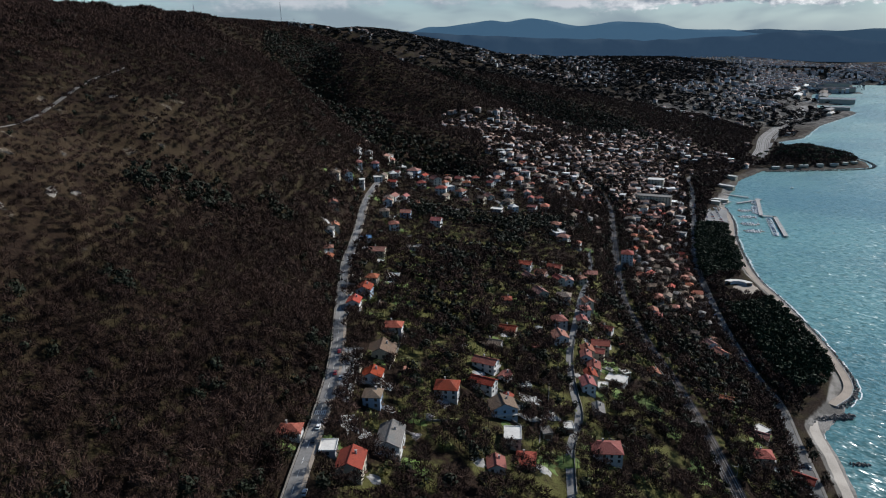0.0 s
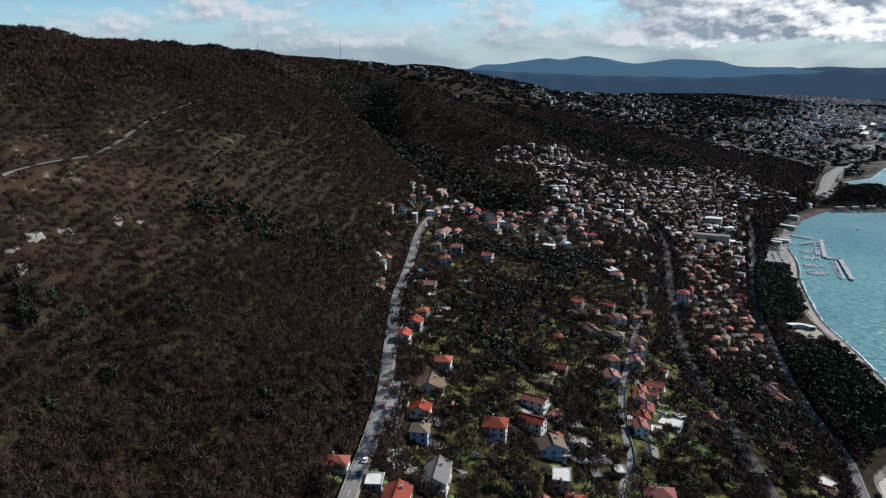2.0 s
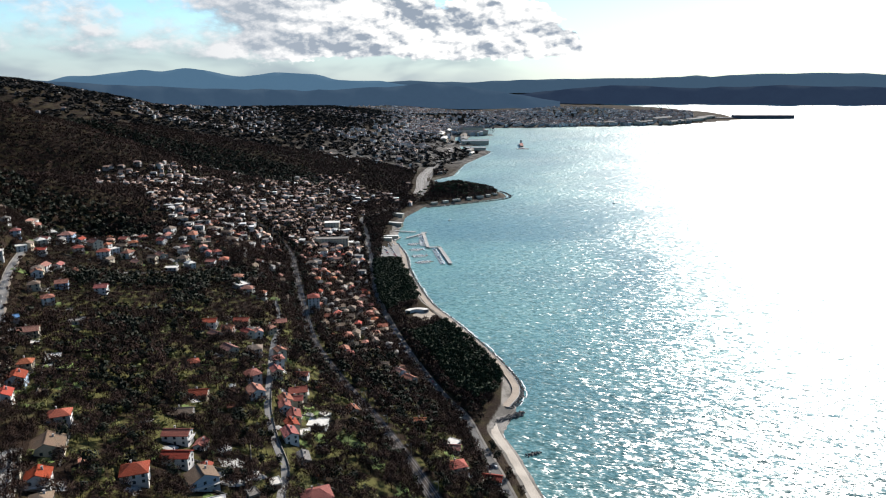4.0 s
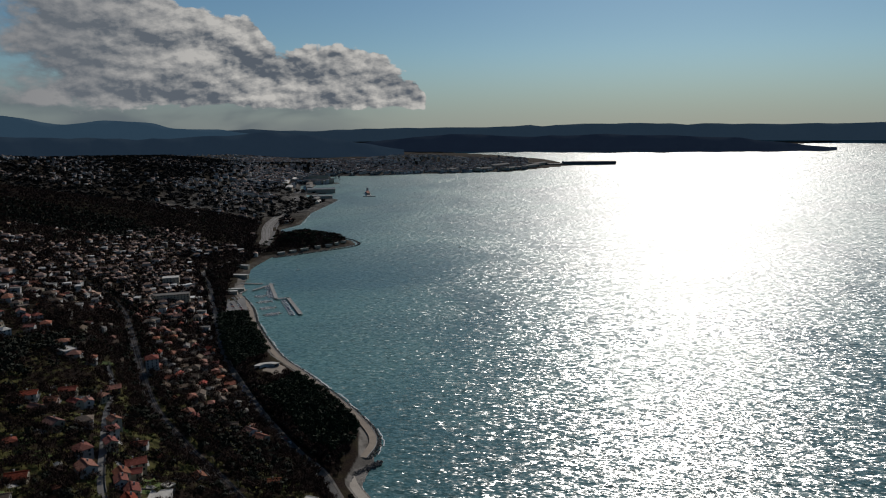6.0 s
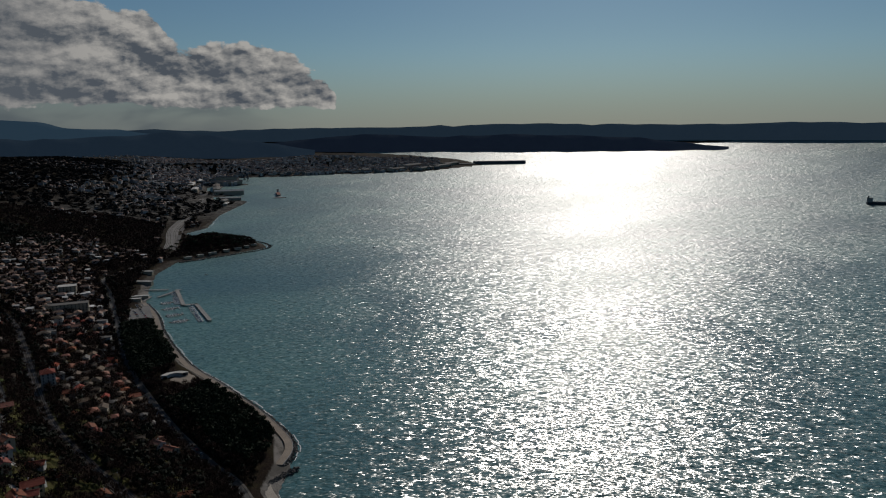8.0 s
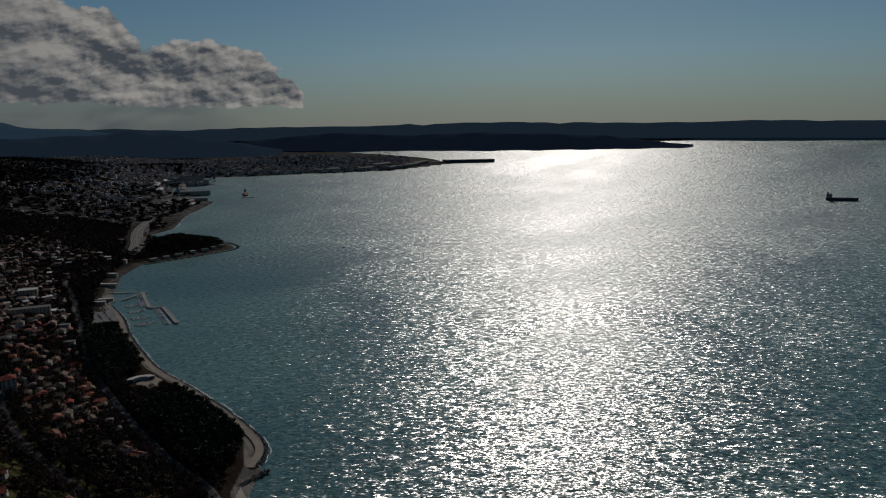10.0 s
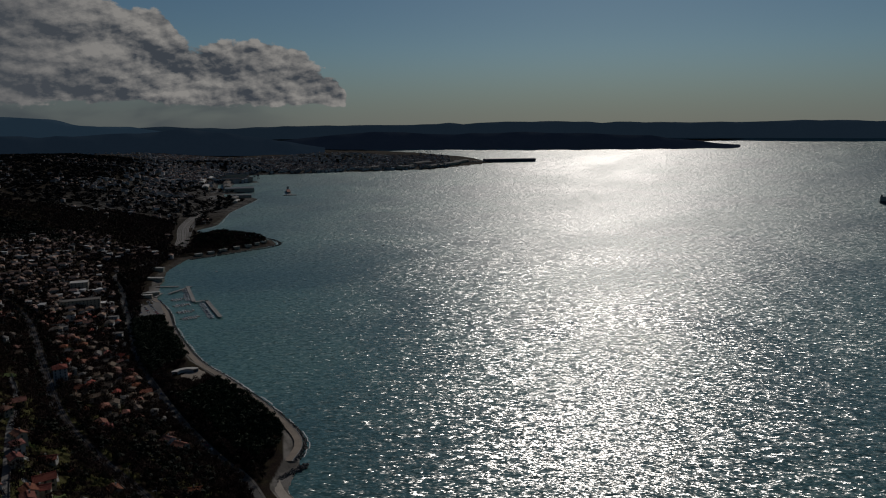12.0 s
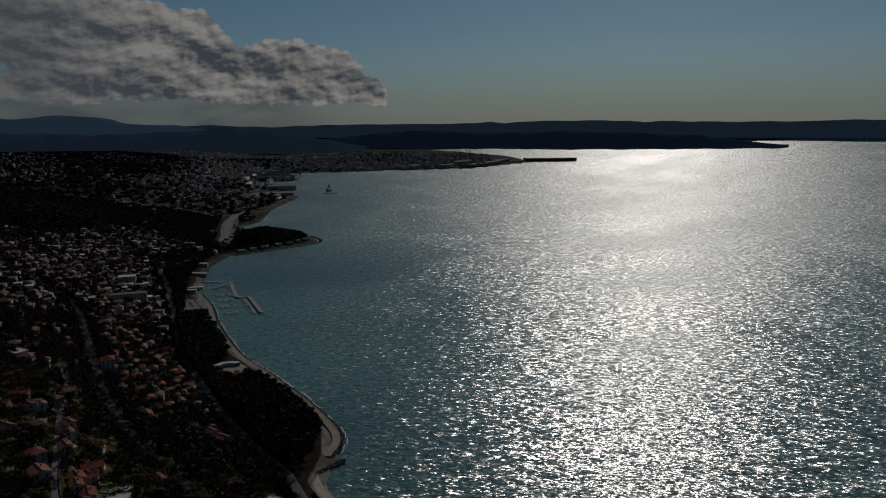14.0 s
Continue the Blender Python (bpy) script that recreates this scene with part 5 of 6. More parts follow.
# woods on the far hillsides, in clumps
rng = np.random.RandomState(15)
r, a = 2100 + 3000 * rng.uniform(size=16000) ** 0.7, np.radians(rng.uniform(-16, 34, 16000))
x, y = r * np.sin(a), r * np.cos(a)
z, s = height(x, y), inland(x, y)
m = (s > 40) & (z < 320) & (rng.uniform(size=len(x)) < np.where(z > 70, 0.95, np.where(r < 2700, 0.8, 0.28)))
far_wood = [(x[i], y[i], z[i] - 3, rng.uniform(12, 18), rng.uniform(26, 40)) for i in np.flatnonzero(m)]
plant("far_woods", far_wood, LEAF_C, FAR_WOOD, "dark bare woods over the distant hillsides")

# ---- lawns and bare plots ----
def patch(name, x, y, rx, ry, turn, mat, label, category):
    """A mown plot with an uneven edge, laid over the slope."""
    n, rng = 22, np.random.RandomState(int(abs(x) * 7 + y))
    rings = []
    wob = 1 + 0.16 * rng.normal(size=n)
    for k in (0.02, 0.35, 0.7, 1.0):
        a = np.arange(n) * 6.2832 / n
        px, py = rx * k * np.cos(a) * wob, ry * k * np.sin(a) * wob
        c, s = math.cos(radians(turn)), math.sin(radians(turn))
        gx_, gy_ = x + px * c - py * s, y + px * s + py * c
        rings.append(np.column_stack([gx_, gy_, height(gx_, gy_) + (0.28 if k < 1 else -0.3)]))
    v = np.vstack(rings)
    i = np.arange(4 * n).reshape(4, n)
    f = np.concatenate([np.stack([i[k], i[k + 1], np.roll(i[k + 1], -1), np.roll(i[k], -1)], -1) for k in range(3)])
    tagged(new(name, mesh_from(name, v, f, mat, True)), label, category, kind="structure")


for x, y, rx, ry, turn in ((112, 424, 9, 15, -15), (128, 392, 10, 16, -18), (134, 366, 8, 13, -18), (108, 386, 6, 12, 0), (128, 676, 10, 9, 0), (152, 688, 9, 10, 0), (-27, 446, 10, 15, 5), (-34, 478, 12, 9, 0), (-22, 520, 9, 14, 0),
                           (47, 292, 8, 7, 0), (60, 300, 7, 8, 0), (-16, 300, 8, 7, 0), (58, 466, 9, 8, 0), (56, 490, 8, 7, 0), (-14, 262, 8, 9, 0), (-70, 700, 8, 9, 0), (140, 330, 8, 14, -15)):
    patch("lawn", x, y, rx, ry, turn, LAWN, "fresh green grass plot between the gardens", "lawn")
for x, y, rx, ry, turn in ((47, 349, 7, 6, 0), (56, 338, 8, 6, 20), (45, 330, 7, 5, 0), (-48, 304, 4, 11, 0), (-44, 280, 4, 9, 0), (110, 420, 4, 6, 0)):
    patch("yard", x, y, rx, ry, turn, CONCRETE, "pale concrete parking yard between houses", "yard")

rng = np.random.RandomState(91)
for x, y, w, l, turn in YARDS:
    a = radians(turn + rng.choice([0, 90, 180, 270]))
    d = 0.5 * max(w, l) + 3.0
    px, py = x + d * math.cos(a), y + d * math.sin(a)
    if looked_up(GRID_WAY, px, py) > 2 and all((px - b[0]) ** 2 + (py - b[1]) ** 2 > 64 for b in YARDS if b[0] != x):
        patch("yard", px, py, rng.uniform(3, 4.5), rng.uniform(3.5, 5.5), rng.uniform(0, 90), CONCRETE if rng.uniform() < 0.6 else LAWN, "small paved or planted yard beside a house", "yard")


# ---- scree on the slope, garden walls, road markings ----
for x, y, rx, ry, turn in ((-217, 307, 7, 12, 10), (-214, 326, 6, 10, -10), (-206, 362, 5, 12, 10), (-219, 293, 5, 8, 0), (-209, 284, 5, 9, 20), (-200, 374, 4, 7, 0), (-232, 505, 5, 8, 0), (-238, 552, 4, 9, 0), (-336, 480, 6, 10, 0)):
    patch("scree", x, y, rx * 0.55, ry * 0.6, turn, LIMESTONE, "bare pale limestone scree on the slope", "scree")
for a, b in (((-46, 292), (-45, 345)), ((-44, 318), (-33, 316)), ((-28, 290), (-14, 286)), ((-30, 340), (-26, 380)), ((-44, 430), (-42, 500)), ((-38, 470), (-24, 468)), ((14, 335), (40, 318)), ((16, 360), (44, 340)), ((46, 300), (52, 345)),
             ((58, 350), (64, 392)), ((88, 330), (104, 322)), ((100, 395), (118, 400)), ((104, 418), (122, 414)), ((118, 378), (140, 372)), ((116, 440), (140, 436)), ((-62, 430), (-60, 470)), ((-60, 500), (-58, 560)), ((-10, 300), (6, 304)),
             ((-84, 660), (-96, 700)), ((-40, 780), (0, 770)), ((-20, 840), (16, 824))):
    run = smooth_line([a, ((a[0] + b[0]) / 2 + 0.6, (a[1] + b[1]) / 2), b], 3.0)
    tagged(ribbon("garden_wall", run, height(run[:, 0], run[:, 1]) + 1.1, 0, 0.2, 2.6, LIMESTONE), "low pale stone garden wall", "wall", kind="structure")
line, tops = way("hill_road", 2.0)
k = int(np.argmin(np.hypot(line[:, 0] + 57, line[:, 1] - 281)))
for j in range(6):
    ribbon("zebra_bar", line[k:k + 3], tops[k:k + 3] + 0.227, -2.3 + j * 0.92, 0.25, 0.02, WHITELINE, road)
k = int(np.argmin(np.hypot(line[:, 0] + 57, line[:, 1] - 318)))
deck_line = line[k - 12:k + 14]
tagged(ribbon("parking_deck", deck_line, tops[k - 12:k + 14] + 0.3, 7.2, 2.8, 5.0, CONCRETE), "pale concrete parking deck beside the road", "deck", kind="structure")
tagged(ribbon("parapet", deck_line, tops[k - 12:k + 14] + 1.2, 10.1, 0.15, 5.5, CONCRETE), "low concrete parapet round the parking deck", "parapet", kind="structure")


# ---- garden sheds and garages ----
def outbuilding(x, y, w, l, turn, high, roof):
    h = empty("garage", pose(x, y, ground_at(x, y), 0, 0, turn), "small garage with a flat pale roof in a garden", "garage", "garden garages")
    part("wall", wall_bmesh("flat", w, l, high, 0, -2.5), WALLS["cream"], h)
    part("roof", roof_bmesh("flat", w, l, high, 0, 0.4), ROOFS[roof], h)
    part("door", box(bmesh.new(), -w * 0.36, w * 0.36, -l / 2 - 0.08, -l / 2 + 0.02, 0, high * 0.8), DOORWOOD, h)


for x, y, w, l, turn, roof in ((-47, 330, 6, 6, -4, "pale"), (-47, 343, 5, 7, -4, "grey"), (-62, 470, 5, 7, 0, "pale"), (-63, 452, 4, 6, 0, "grey"), (-66, 520, 5, 7, 0, "pale"), (-64, 545, 4, 6, 0, "pale"), (-40, 432, 4, 5, 10, "brown"),
                               (-48, 512, 5, 6, 0, "pale"), (52, 318, 5, 7, 10, "grey"), (46, 360, 6, 6, 10, "pale"), (66, 330, 5, 7, 0, "pale"), (92, 340, 5, 6, 0, "orange"), (104, 372, 6, 6, 0, "grey"), (98, 388, 6, 8, -10, "pale"),
                               (-20, 340, 4, 5, 0, "orange"), (10, 392, 5, 6, 60, "grey"), (60, 420, 5, 6, 0, "orange"), (66, 448, 4, 5, 0, "pale"), (120, 420, 5, 7, 20, "pale"), (130, 470, 4, 6, 0, "orange"), (-60, 600, 5, 6, 0, "pale"),
                               (118, 520, 5, 6, 20, "orange"), (60, 560, 5, 6, 20, "orange"), (88, 590, 5, 6, 20, "pale"), (-30, 600, 4, 6, 0, "grey"), (-15, 690, 5, 6, 20, "pale"), (182, 400, 5, 6, 30, "grey"), (178, 470, 4, 6, 30, "pale")):
    outbuilding(x, y, w, l, turn, 2.7, roof)


# ---- cars ----
PAINTS = [worn("car_" + k, c, 0.35, 2.0, 0.5, 0.05, 0.95, bump=0, spec=0.6) for k, c in (("white", (0.7, 0.7, 0.7)), ("silver", (0.4, 0.41, 0.42)), ("black", (0.02, 0.02, 0.022)), ("red", (0.35, 0.03, 0.025)), ("blue", (0.03, 0.06, 0.2)))]
TYRE = worn("tyre", (0.02, 0.02, 0.02), 0.9, bump=0)


def car(m, paint, colour, group):
    """A parked car: body with bonnet and boot, glazed cabin, four wheels."""
    c = empty("car", m, f"small {colour} car on the asphalt", "car", group)
    bm = bmesh.new()
    side = [(-2.1, 0.35), (-2.15, 0.8), (-1.5, 0.95), (1.1, 0.95), (2.0, 0.8), (2.1, 0.4)]
    for s in (-0.85, 0.85):
        [bm.verts.new((s, y, z)) for y, z in side]
    bm.verts.ensure_lookup_table()
    v = bm.verts[:]
    for k in range(6):
        j = (k + 1) % 6
        bm.faces.new((v[k], v[j], v[6 + j], v[6 + k]))
    bm.faces.new(v[5::-1])
    bm.faces.new(v[6:])
    part("body", bm, paint, c)
    bm = bmesh.new()
    lo = [bm.verts.new(p) for p in ((-0.8, -1.7, 0.93), (0.8, -1.7, 0.93), (0.8, 1.0, 0.93), (-0.8, 1.0, 0.93))]
    hi = [bm.verts.new(p) for p in ((-0.65, -1.2, 1.45), (0.65, -1.2, 1.45), (0.65, 0.3, 1.45), (-0.65, 0.3, 1.45))]
    for k in range(4):
        j = (k + 1) % 4
        bm.faces.new((lo[k], lo[j], hi[j], hi[k]))
    bm.faces.new(hi)
    part("cabin", bm, GLASS_DARK, c)
    part("car_roof", box(bmesh.new(), -0.64, 0.64, -1.18, 0.28, 1.45, 1.5), paint, c)
    for x in (-0.78, 0.78):
        for y in (-1.35, 1.35):
            w = part("wheel", beam(bmesh.new(), (x - 0.1, y, 0.32), (x + 0.1, y, 0.32), 0.32, 10), TYRE, c)
            if y > 0:
                part("rim", beam(bmesh.new(), (x - 0.115, y, 0.32), (x + 0.115, y, 0.32), 0.19, 8), GALVANISED, w, "grey metal wheel rim")
    return c


CARS = []
for k, colour in enumerate(("white", "silver", "black", "red", "blue")):
    CARS.append((PAINTS[k], colour))
first_car = {}


def park(x, y, turn, group, z=None):
    k = int(rng.choice(5, p=[0.34, 0.26, 0.2, 0.1, 0.1]))
    m = pose(x, y, (ground_at(x, y) if z is None else z), 0, 0, turn)
    if (k, group) in first_car:
        return copy_thing(first_car[k, group], m)
    first_car[k, group] = car(m, *CARS[k], group)


rng = np.random.RandomState(3)
line, tops = way("hill_road")
for at in (24, 31, 33, 42, 43, 47, 58, 64, 76, 79, 82, 90, 97):
    d = line[at + 1] - line[at]
    side = 1.6 if at % 2 else 4.9
    r = np.array([d[1], -d[0]]) / np.hypot(*d)
    park(*(line[at] + r * side), math.degrees(math.atan2(d[1], d[0])) - 90, "cars on the hill road", tops[at] + (0.24 if side < 2 else 0.2))
line, tops = way("coast_road", 6)
for at in range(46, 190, 2):
    if rng.uniform() < 0.62:
        d = line[at + 1] - line[at]
        r = np.array([d[1], -d[0]]) / np.hypot(*d)
        park(*(line[at] + r * rng.choice([-2.2, 2.2, 1.4])), math.degrees(math.atan2(d[1], d[0])) - 90, "cars on the seafront road", tops[at] + 0.22)
# rows of cars on the car park behind the marina
stretch = smooth_line([(408, 985), (424, 1028), (442, 1076), (452, 1102)], 6)
tagged(ribbon("car_park", stretch, height(stretch[:, 0], stretch[:, 1]) + 0.12, -12, 22, 1.0, ASPHALT), "grey asphalt car park behind the marina", "car park", kind="structure")
for row in range(5):
    for k in range(9):
        if rng.uniform() < 0.82:
            x, y = 398 + row * 11 + k * 2.6, 1006 + row * 3 + k * 10.5
            park(x, y, 65 + rng.normal(0, 3), "cars by the marina")

# ---- marina ----
TIMBER = worn("pontoon_planks", (0.24, 0.20, 0.16), 0.9, 1.5, 0.2, 0.3, 0.6)
HULL = worn("white_hull", (0.66, 0.66, 0.64), 0.35, 1.0, 0.3, 0.1, 0.9, bump=0, spec=0.5)
CANVAS = worn("blue_canvas", (0.04, 0.07, 0.16), 0.8, 1.0, 0.3, 0.1, 0.8, bump=0)


def pier(name, a, b, wide, top, mat, label, deep=3.0):
    """A straight quay or pontoon between two plan points, on piles, with a raised edge on the sea side."""
    a, b = np.array(a, float), np.array(b, float)
    d = (b - a) / np.hypot(*(b - a))
    long = float(np.hypot(*(b - a)))
    p = empty(name, pose(a[0], a[1], 0, 0, 0, math.degrees(math.atan2(d[1], d[0]))), label, "pier")
    part("deck", box(bmesh.new(), 0, long, -wide / 2, wide / 2, top - 0.6, top), mat, p)
    if deep:
        for k in range(int(long / 14) + 1):
            part("pile", beam(bmesh.new(), (2 + k * 14, 0, -4), (2 + k * 14, 0, top + 0.7), 0.3, 6), CONCRETE, p)
    return p


mole = pier("breakwater", (492, 1135), (545, 1160), 5, 2.0, CONCRETE, "grey concrete arm closing off the marina", 0)
pier("breakwater", (540, 1165), (497, 1052), 6, 2.2, CONCRETE, "grey concrete marina breakwater", 0)
pier("breakwater", (497, 1050), (516, 1043), 6, 2.2, CONCRETE, "short link of the concrete marina breakwater", 0)
pier("breakwater", (515, 1046), (481, 936), 6, 2.2, CONCRETE, "outer concrete breakwater sheltering the marina", 0)
berths = [((436, 973), (464, 966)), ((448, 1012), (474, 1004)), ((462, 1054), (487, 1046)), ((476, 1092), (502, 1086))]
for a, b in berths:
    pier("pontoon", a, b, 2.2, 0.7, TIMBER, "narrow grey timber pontoon between moored boats")


def boat(m, long, mast_up, group):
    """A moored yacht: hull with pointed bow, cabin, mast and boom."""
    b = empty("boat", m, "small white moored sailing boat" if mast_up else "small white moored motor boat", "boat", group)
    bm, beam_w = bmesh.new(), long * 0.16
    deck = [(-beam_w * 0.8, -long / 2), (-beam_w, 0), (-beam_w * 0.6, long * 0.3), (0, long / 2), (beam_w * 0.6, long * 0.3), (beam_w, 0), (beam_w * 0.8, -long / 2)]
    up = [bm.verts.new((x, y, 0.95 + 0.25 * max(0, y / long))) for x, y in deck]
    dn = [bm.verts.new((x * 0.6, y * 0.92, -0.3)) for x, y in deck]
    for k in range(7):
        j = (k + 1) % 7
        bm.faces.new((dn[k], up[k], up[j], dn[j]))
    bm.faces.new(up[::-1])
    part("hull", bm, HULL, b)
    cab = box(bmesh.new(), -beam_w * 0.55, beam_w * 0.55, -long * 0.18, long * 0.2, 0.95, 1.55)
    bmesh.ops.bevel(cab, geom=cab.edges[:], offset=0.12, segments=1, affect="EDGES")
    part("cabin", cab, HULL if mast_up else CANVAS, b)
    if mast_up:
        part("mast", beam(bmesh.new(), (0, long * 0.1, 0.9), (0, long * 0.1, long * 1.25), 0.09, 5, 0.06), GALVANISED, b)
        part("boom", beam(bmesh.new(), (0, long * 0.08, 2.0), (0, -long * 0.32, 2.0), 0.14, 5), CANVAS, b)
    return b


patterns = {}


def moor(x, y, turn, long, sail):
    key = (long, sail)
    m = pose(x, y, 0, 0, 0, turn)
    if key in patterns:
        copy_thing(patterns[key], m)
    else:
        patterns[key] = boat(m, long, sail, "boats in the marina")


for a, b in berths:
    a, b = np.array(a, float), np.array(b, float)
    d = (b - a) / np.hypot(*(b - a))
    for k in range(7):
        for side in (-1, 1):
            if rng.uniform() < 0.85:
                p = a + d * (4 + k * 3.6) + np.array([-d[1], d[0]]) * side * 5.6
                moor(*p, math.degrees(math.atan2(d[1], d[0])) + (0 if side > 0 else 180) + rng.normal(0, 3), float(rng.choice([7.0, 8.5])), bool(rng.uniform() < 0.65))
for a, b in (((540, 1160), (500, 1058)), ((510, 1036), (479, 942))):
    a, b = np.array(a, float), np.array(b, float)
    d = (b - a) / np.hypot(*(b - a))
    for k in range(20):
        if rng.uniform() < 0.85:
            p = a + d * (4 + k * 5.0) + np.array([d[1], -d[0]]) * 8.5
            moor(*p, math.degrees(math.atan2(d[1], d[0])) + 180 + rng.normal(0, 3), float(rng.choice([8.5, 10.0])), bool(rng.uniform() < 0.75))
# a few boats out on the water
for x, y, turn in ((706, 1402, 20), (1060, 1240, 60), (640, 1250, 110)):
    moor(x, y, turn, 8.5, True)

# ---- pavilion at the grove, seafront sheds ----
patch("plaza", 338, 728, 15, 24, -10, PAVING, "pale paved clearing round the bathing pavilion", "paving")
pav = empty("pavilion", pose(334, 742, ground_at(334, 742), 0, 0, -20), "low white curved bathing pavilion among the pines", "pavilion")
bm = bmesh.new()
arc = [(math.cos(a), math.sin(a)) for a in np.linspace(0.35, 2.8, 15)]
rows = [[bm.verts.new((x * r, y * r * 0.8 - 8, z)) for x, y in arc] for r, z in ((15, 0), (15, 3.6), (9, 3.6), (9, 0))]
for k in range(3):
    for i in range(14):
        bm.faces.new((rows[k][i], rows[k][i + 1], rows[k + 1][i + 1], rows[k + 1][i]))
part("wall", bm, WALLS["white"], pav)
bm = bmesh.new()
rows = [[bm.verts.new((x * r, y * r * 0.8 - 8, z)) for x, y in arc] for r, z in ((16, 3.62), (16, 3.95), (8.4, 3.95), (8.4, 3.62))]
for k in range(4):
    for i in range(14):
        bm.faces.new((rows[k][i], rows[k][i + 1], rows[(k + 1) % 4][i + 1], rows[(k + 1) % 4][i]))
part("roof", bm, ROOFS["pale"], pav, "pale flat curved roof slab")


def shed(x, y, w, l, turn, high, roof, label, rise=0.12, bays=6):
    """A long port shed with a shallow roof and loading doors; placed in true metres, drawn in with the distance."""
    h = empty("port_shed", pose(0, 0, 0), label, "shed", "port sheds")
    z = max(2.0, float(height(x, y)[0]))
    turned = pose(x, y, z, 0, 0, turn)

    def laid(bm):
        for v in bm.verts:
            v.co = Vector(pull(np.array(turned @ v.co)))
        return bm
    part("wall", laid(wall_bmesh("gable", w, l, high, w * rise)), WALLS["cream"], h)
    part("roof", laid(roof_bmesh("gable", w, l, high, w * rise, 1.0, 0.6)), ROOFS[roof], h)
    for k in range(bays):
        part("door", laid(box(bmesh.new(), w / 2, w / 2 + 0.3, -l / 2 + (k + 0.3) * l / bays, -l / 2 + (k + 0.7) * l / bays, 0, high * 0.7)), DOORWOOD, h)
    return h


for x, y, w, l, turn, high, roof in ((1790, 3215, 44, 150, 61, 15, "grey"), (1940, 3490, 36, 110, 61, 15, "grey"), (1530, 2732, 40, 120, 61, 13, "pale"), (1395, 2485, 24, 80, 61, 9, "pale"), (1330, 2420, 22, 70, -40, 9, "grey"), (1440, 2860, 26, 120, -30, 10, "pale"),
                                     (1580, 2930, 30, 150, -30, 12, "grey"), (1660, 3080, 30, 150, -30, 12, "brown"), (1520, 3050, 26, 160, -30, 12, "pale"), (1700, 3330, 30, 140, -30, 13, "pale"), (1290, 2330, 14, 60, -38, 7, "pale")):
    shed(x, y, w, l, turn, high, roof, "long low port shed with a shallow roof")
for x, y, w, l, turn, high in ((470, 1150, 9, 26, 60, 4), (452, 1128, 8, 18, 62, 4), (520, 1250, 9, 30, 40, 5), (560, 1330, 9, 24, 40, 5), (692, 1428, 6, 16, 88, 3.2), (722, 1430, 6, 14, 86, 3.2), (752, 1432, 6, 18, 88, 3), (788, 1436, 6, 13, 84, 3.4), (820, 1440, 6, 16, 85, 3), (846, 1446, 5, 11, 84, 3.2), (870, 1456, 6, 14, 80, 3)):
    h = empty("bathing_hut", pose(x, y, max(1.8, ground_at(x, y)), 0, 0, turn), "low pale bathing building by the water", "building", "seafront buildings")
    part("wall", wall_bmesh("flat", w, l, high, 0, -3), WALLS["cream"], h)
    part("roof", roof_bmesh("flat", w, l, high, 0), ROOFS["pale"], h)
    for k in range(int(l / 4)):
        shared("window", window_mesh(1.1, 1.4), h, pose(w / 2, -l / 2 + 2 + k * 4, 1.2, 0, 0, 90))
pier("pier", (466, 1128), (488, 1150), 4, 1.8, CONCRETE, "short concrete pier of the small harbour", 0)
pier("pier", (500, 1205), (530, 1176), 5, 1.8, CONCRETE, "curved concrete arm of the small harbour", 0)
spots = []
for p in smooth_line([(664, 1408), (760, 1408), (888, 1424), (926, 1500), (920, 1585)], 2.0):
    for _ in range(2):
        spots.append((p[0] + rng.normal(0, 2.0), p[1] + rng.normal(0, 2.0), rng.uniform(-0.2, 1.2)))
boulders("headland_rocks", spots, 1.7, RUBBLE, "pale and dark boulders round the headland")


# ---- port: outer mole, cranes, long breakwater, ship ----
def laid_part(name, bm, turned, mat, parent, label=""):
    for v in bm.verts:
        v.co = Vector(pull(np.array(turned @ v.co)))
    return part(name, bm, mat, parent, label)


DARKSTEEL = worn("dark_steel", (0.05, 0.06, 0.075), 0.6, 0.5, 0.05, 0.2, 0.7, bump=0)
outer = empty("outer_mole", pose(0, 0, 0), "isolated harbour mole with low pale buildings", "mole")
t = pose(1650, 2540, 0, 0, 0, -31)
laid_part("deck", box(bmesh.new(), -9, 9, -110, 110, -3, 2.5), t, CONCRETE, outer)
laid_part("shed", box(bmesh.new(), -6, 6, -60, 75, 2.5, 8), t, WALLS["cream"], outer)
laid_part("shed_roof", box(bmesh.new(), -7, 7, -61, 76, 8, 8.8), t, ROOFS["orange"], outer)
laid_part("tower", box(bmesh.new(), -4, 4, 80, 88, 2.5, 20), t, WALLS["white"], outer)
laid_part("arm", box(bmesh.new(), -26, 26, -118, -106, -3, 2.0), t, CONCRETE, outer)

dike = empty("long_breakwater", pose(0, 0, 0), "long dark breakwater with a wharf across the harbour mouth", "breakwater")
laid_part("wall", box(bmesh.new(), -14, 14, -480, 480, -4, 9), pose(3960, 3560, 0, 0, 0, 60), DARKSTEEL, dike)
laid_part("wharf", box(bmesh.new(), -40, 40, -200, 200, -4, 22), pose(4235, 3440, 0, 0, 0, 56), DARKSTEEL, dike)


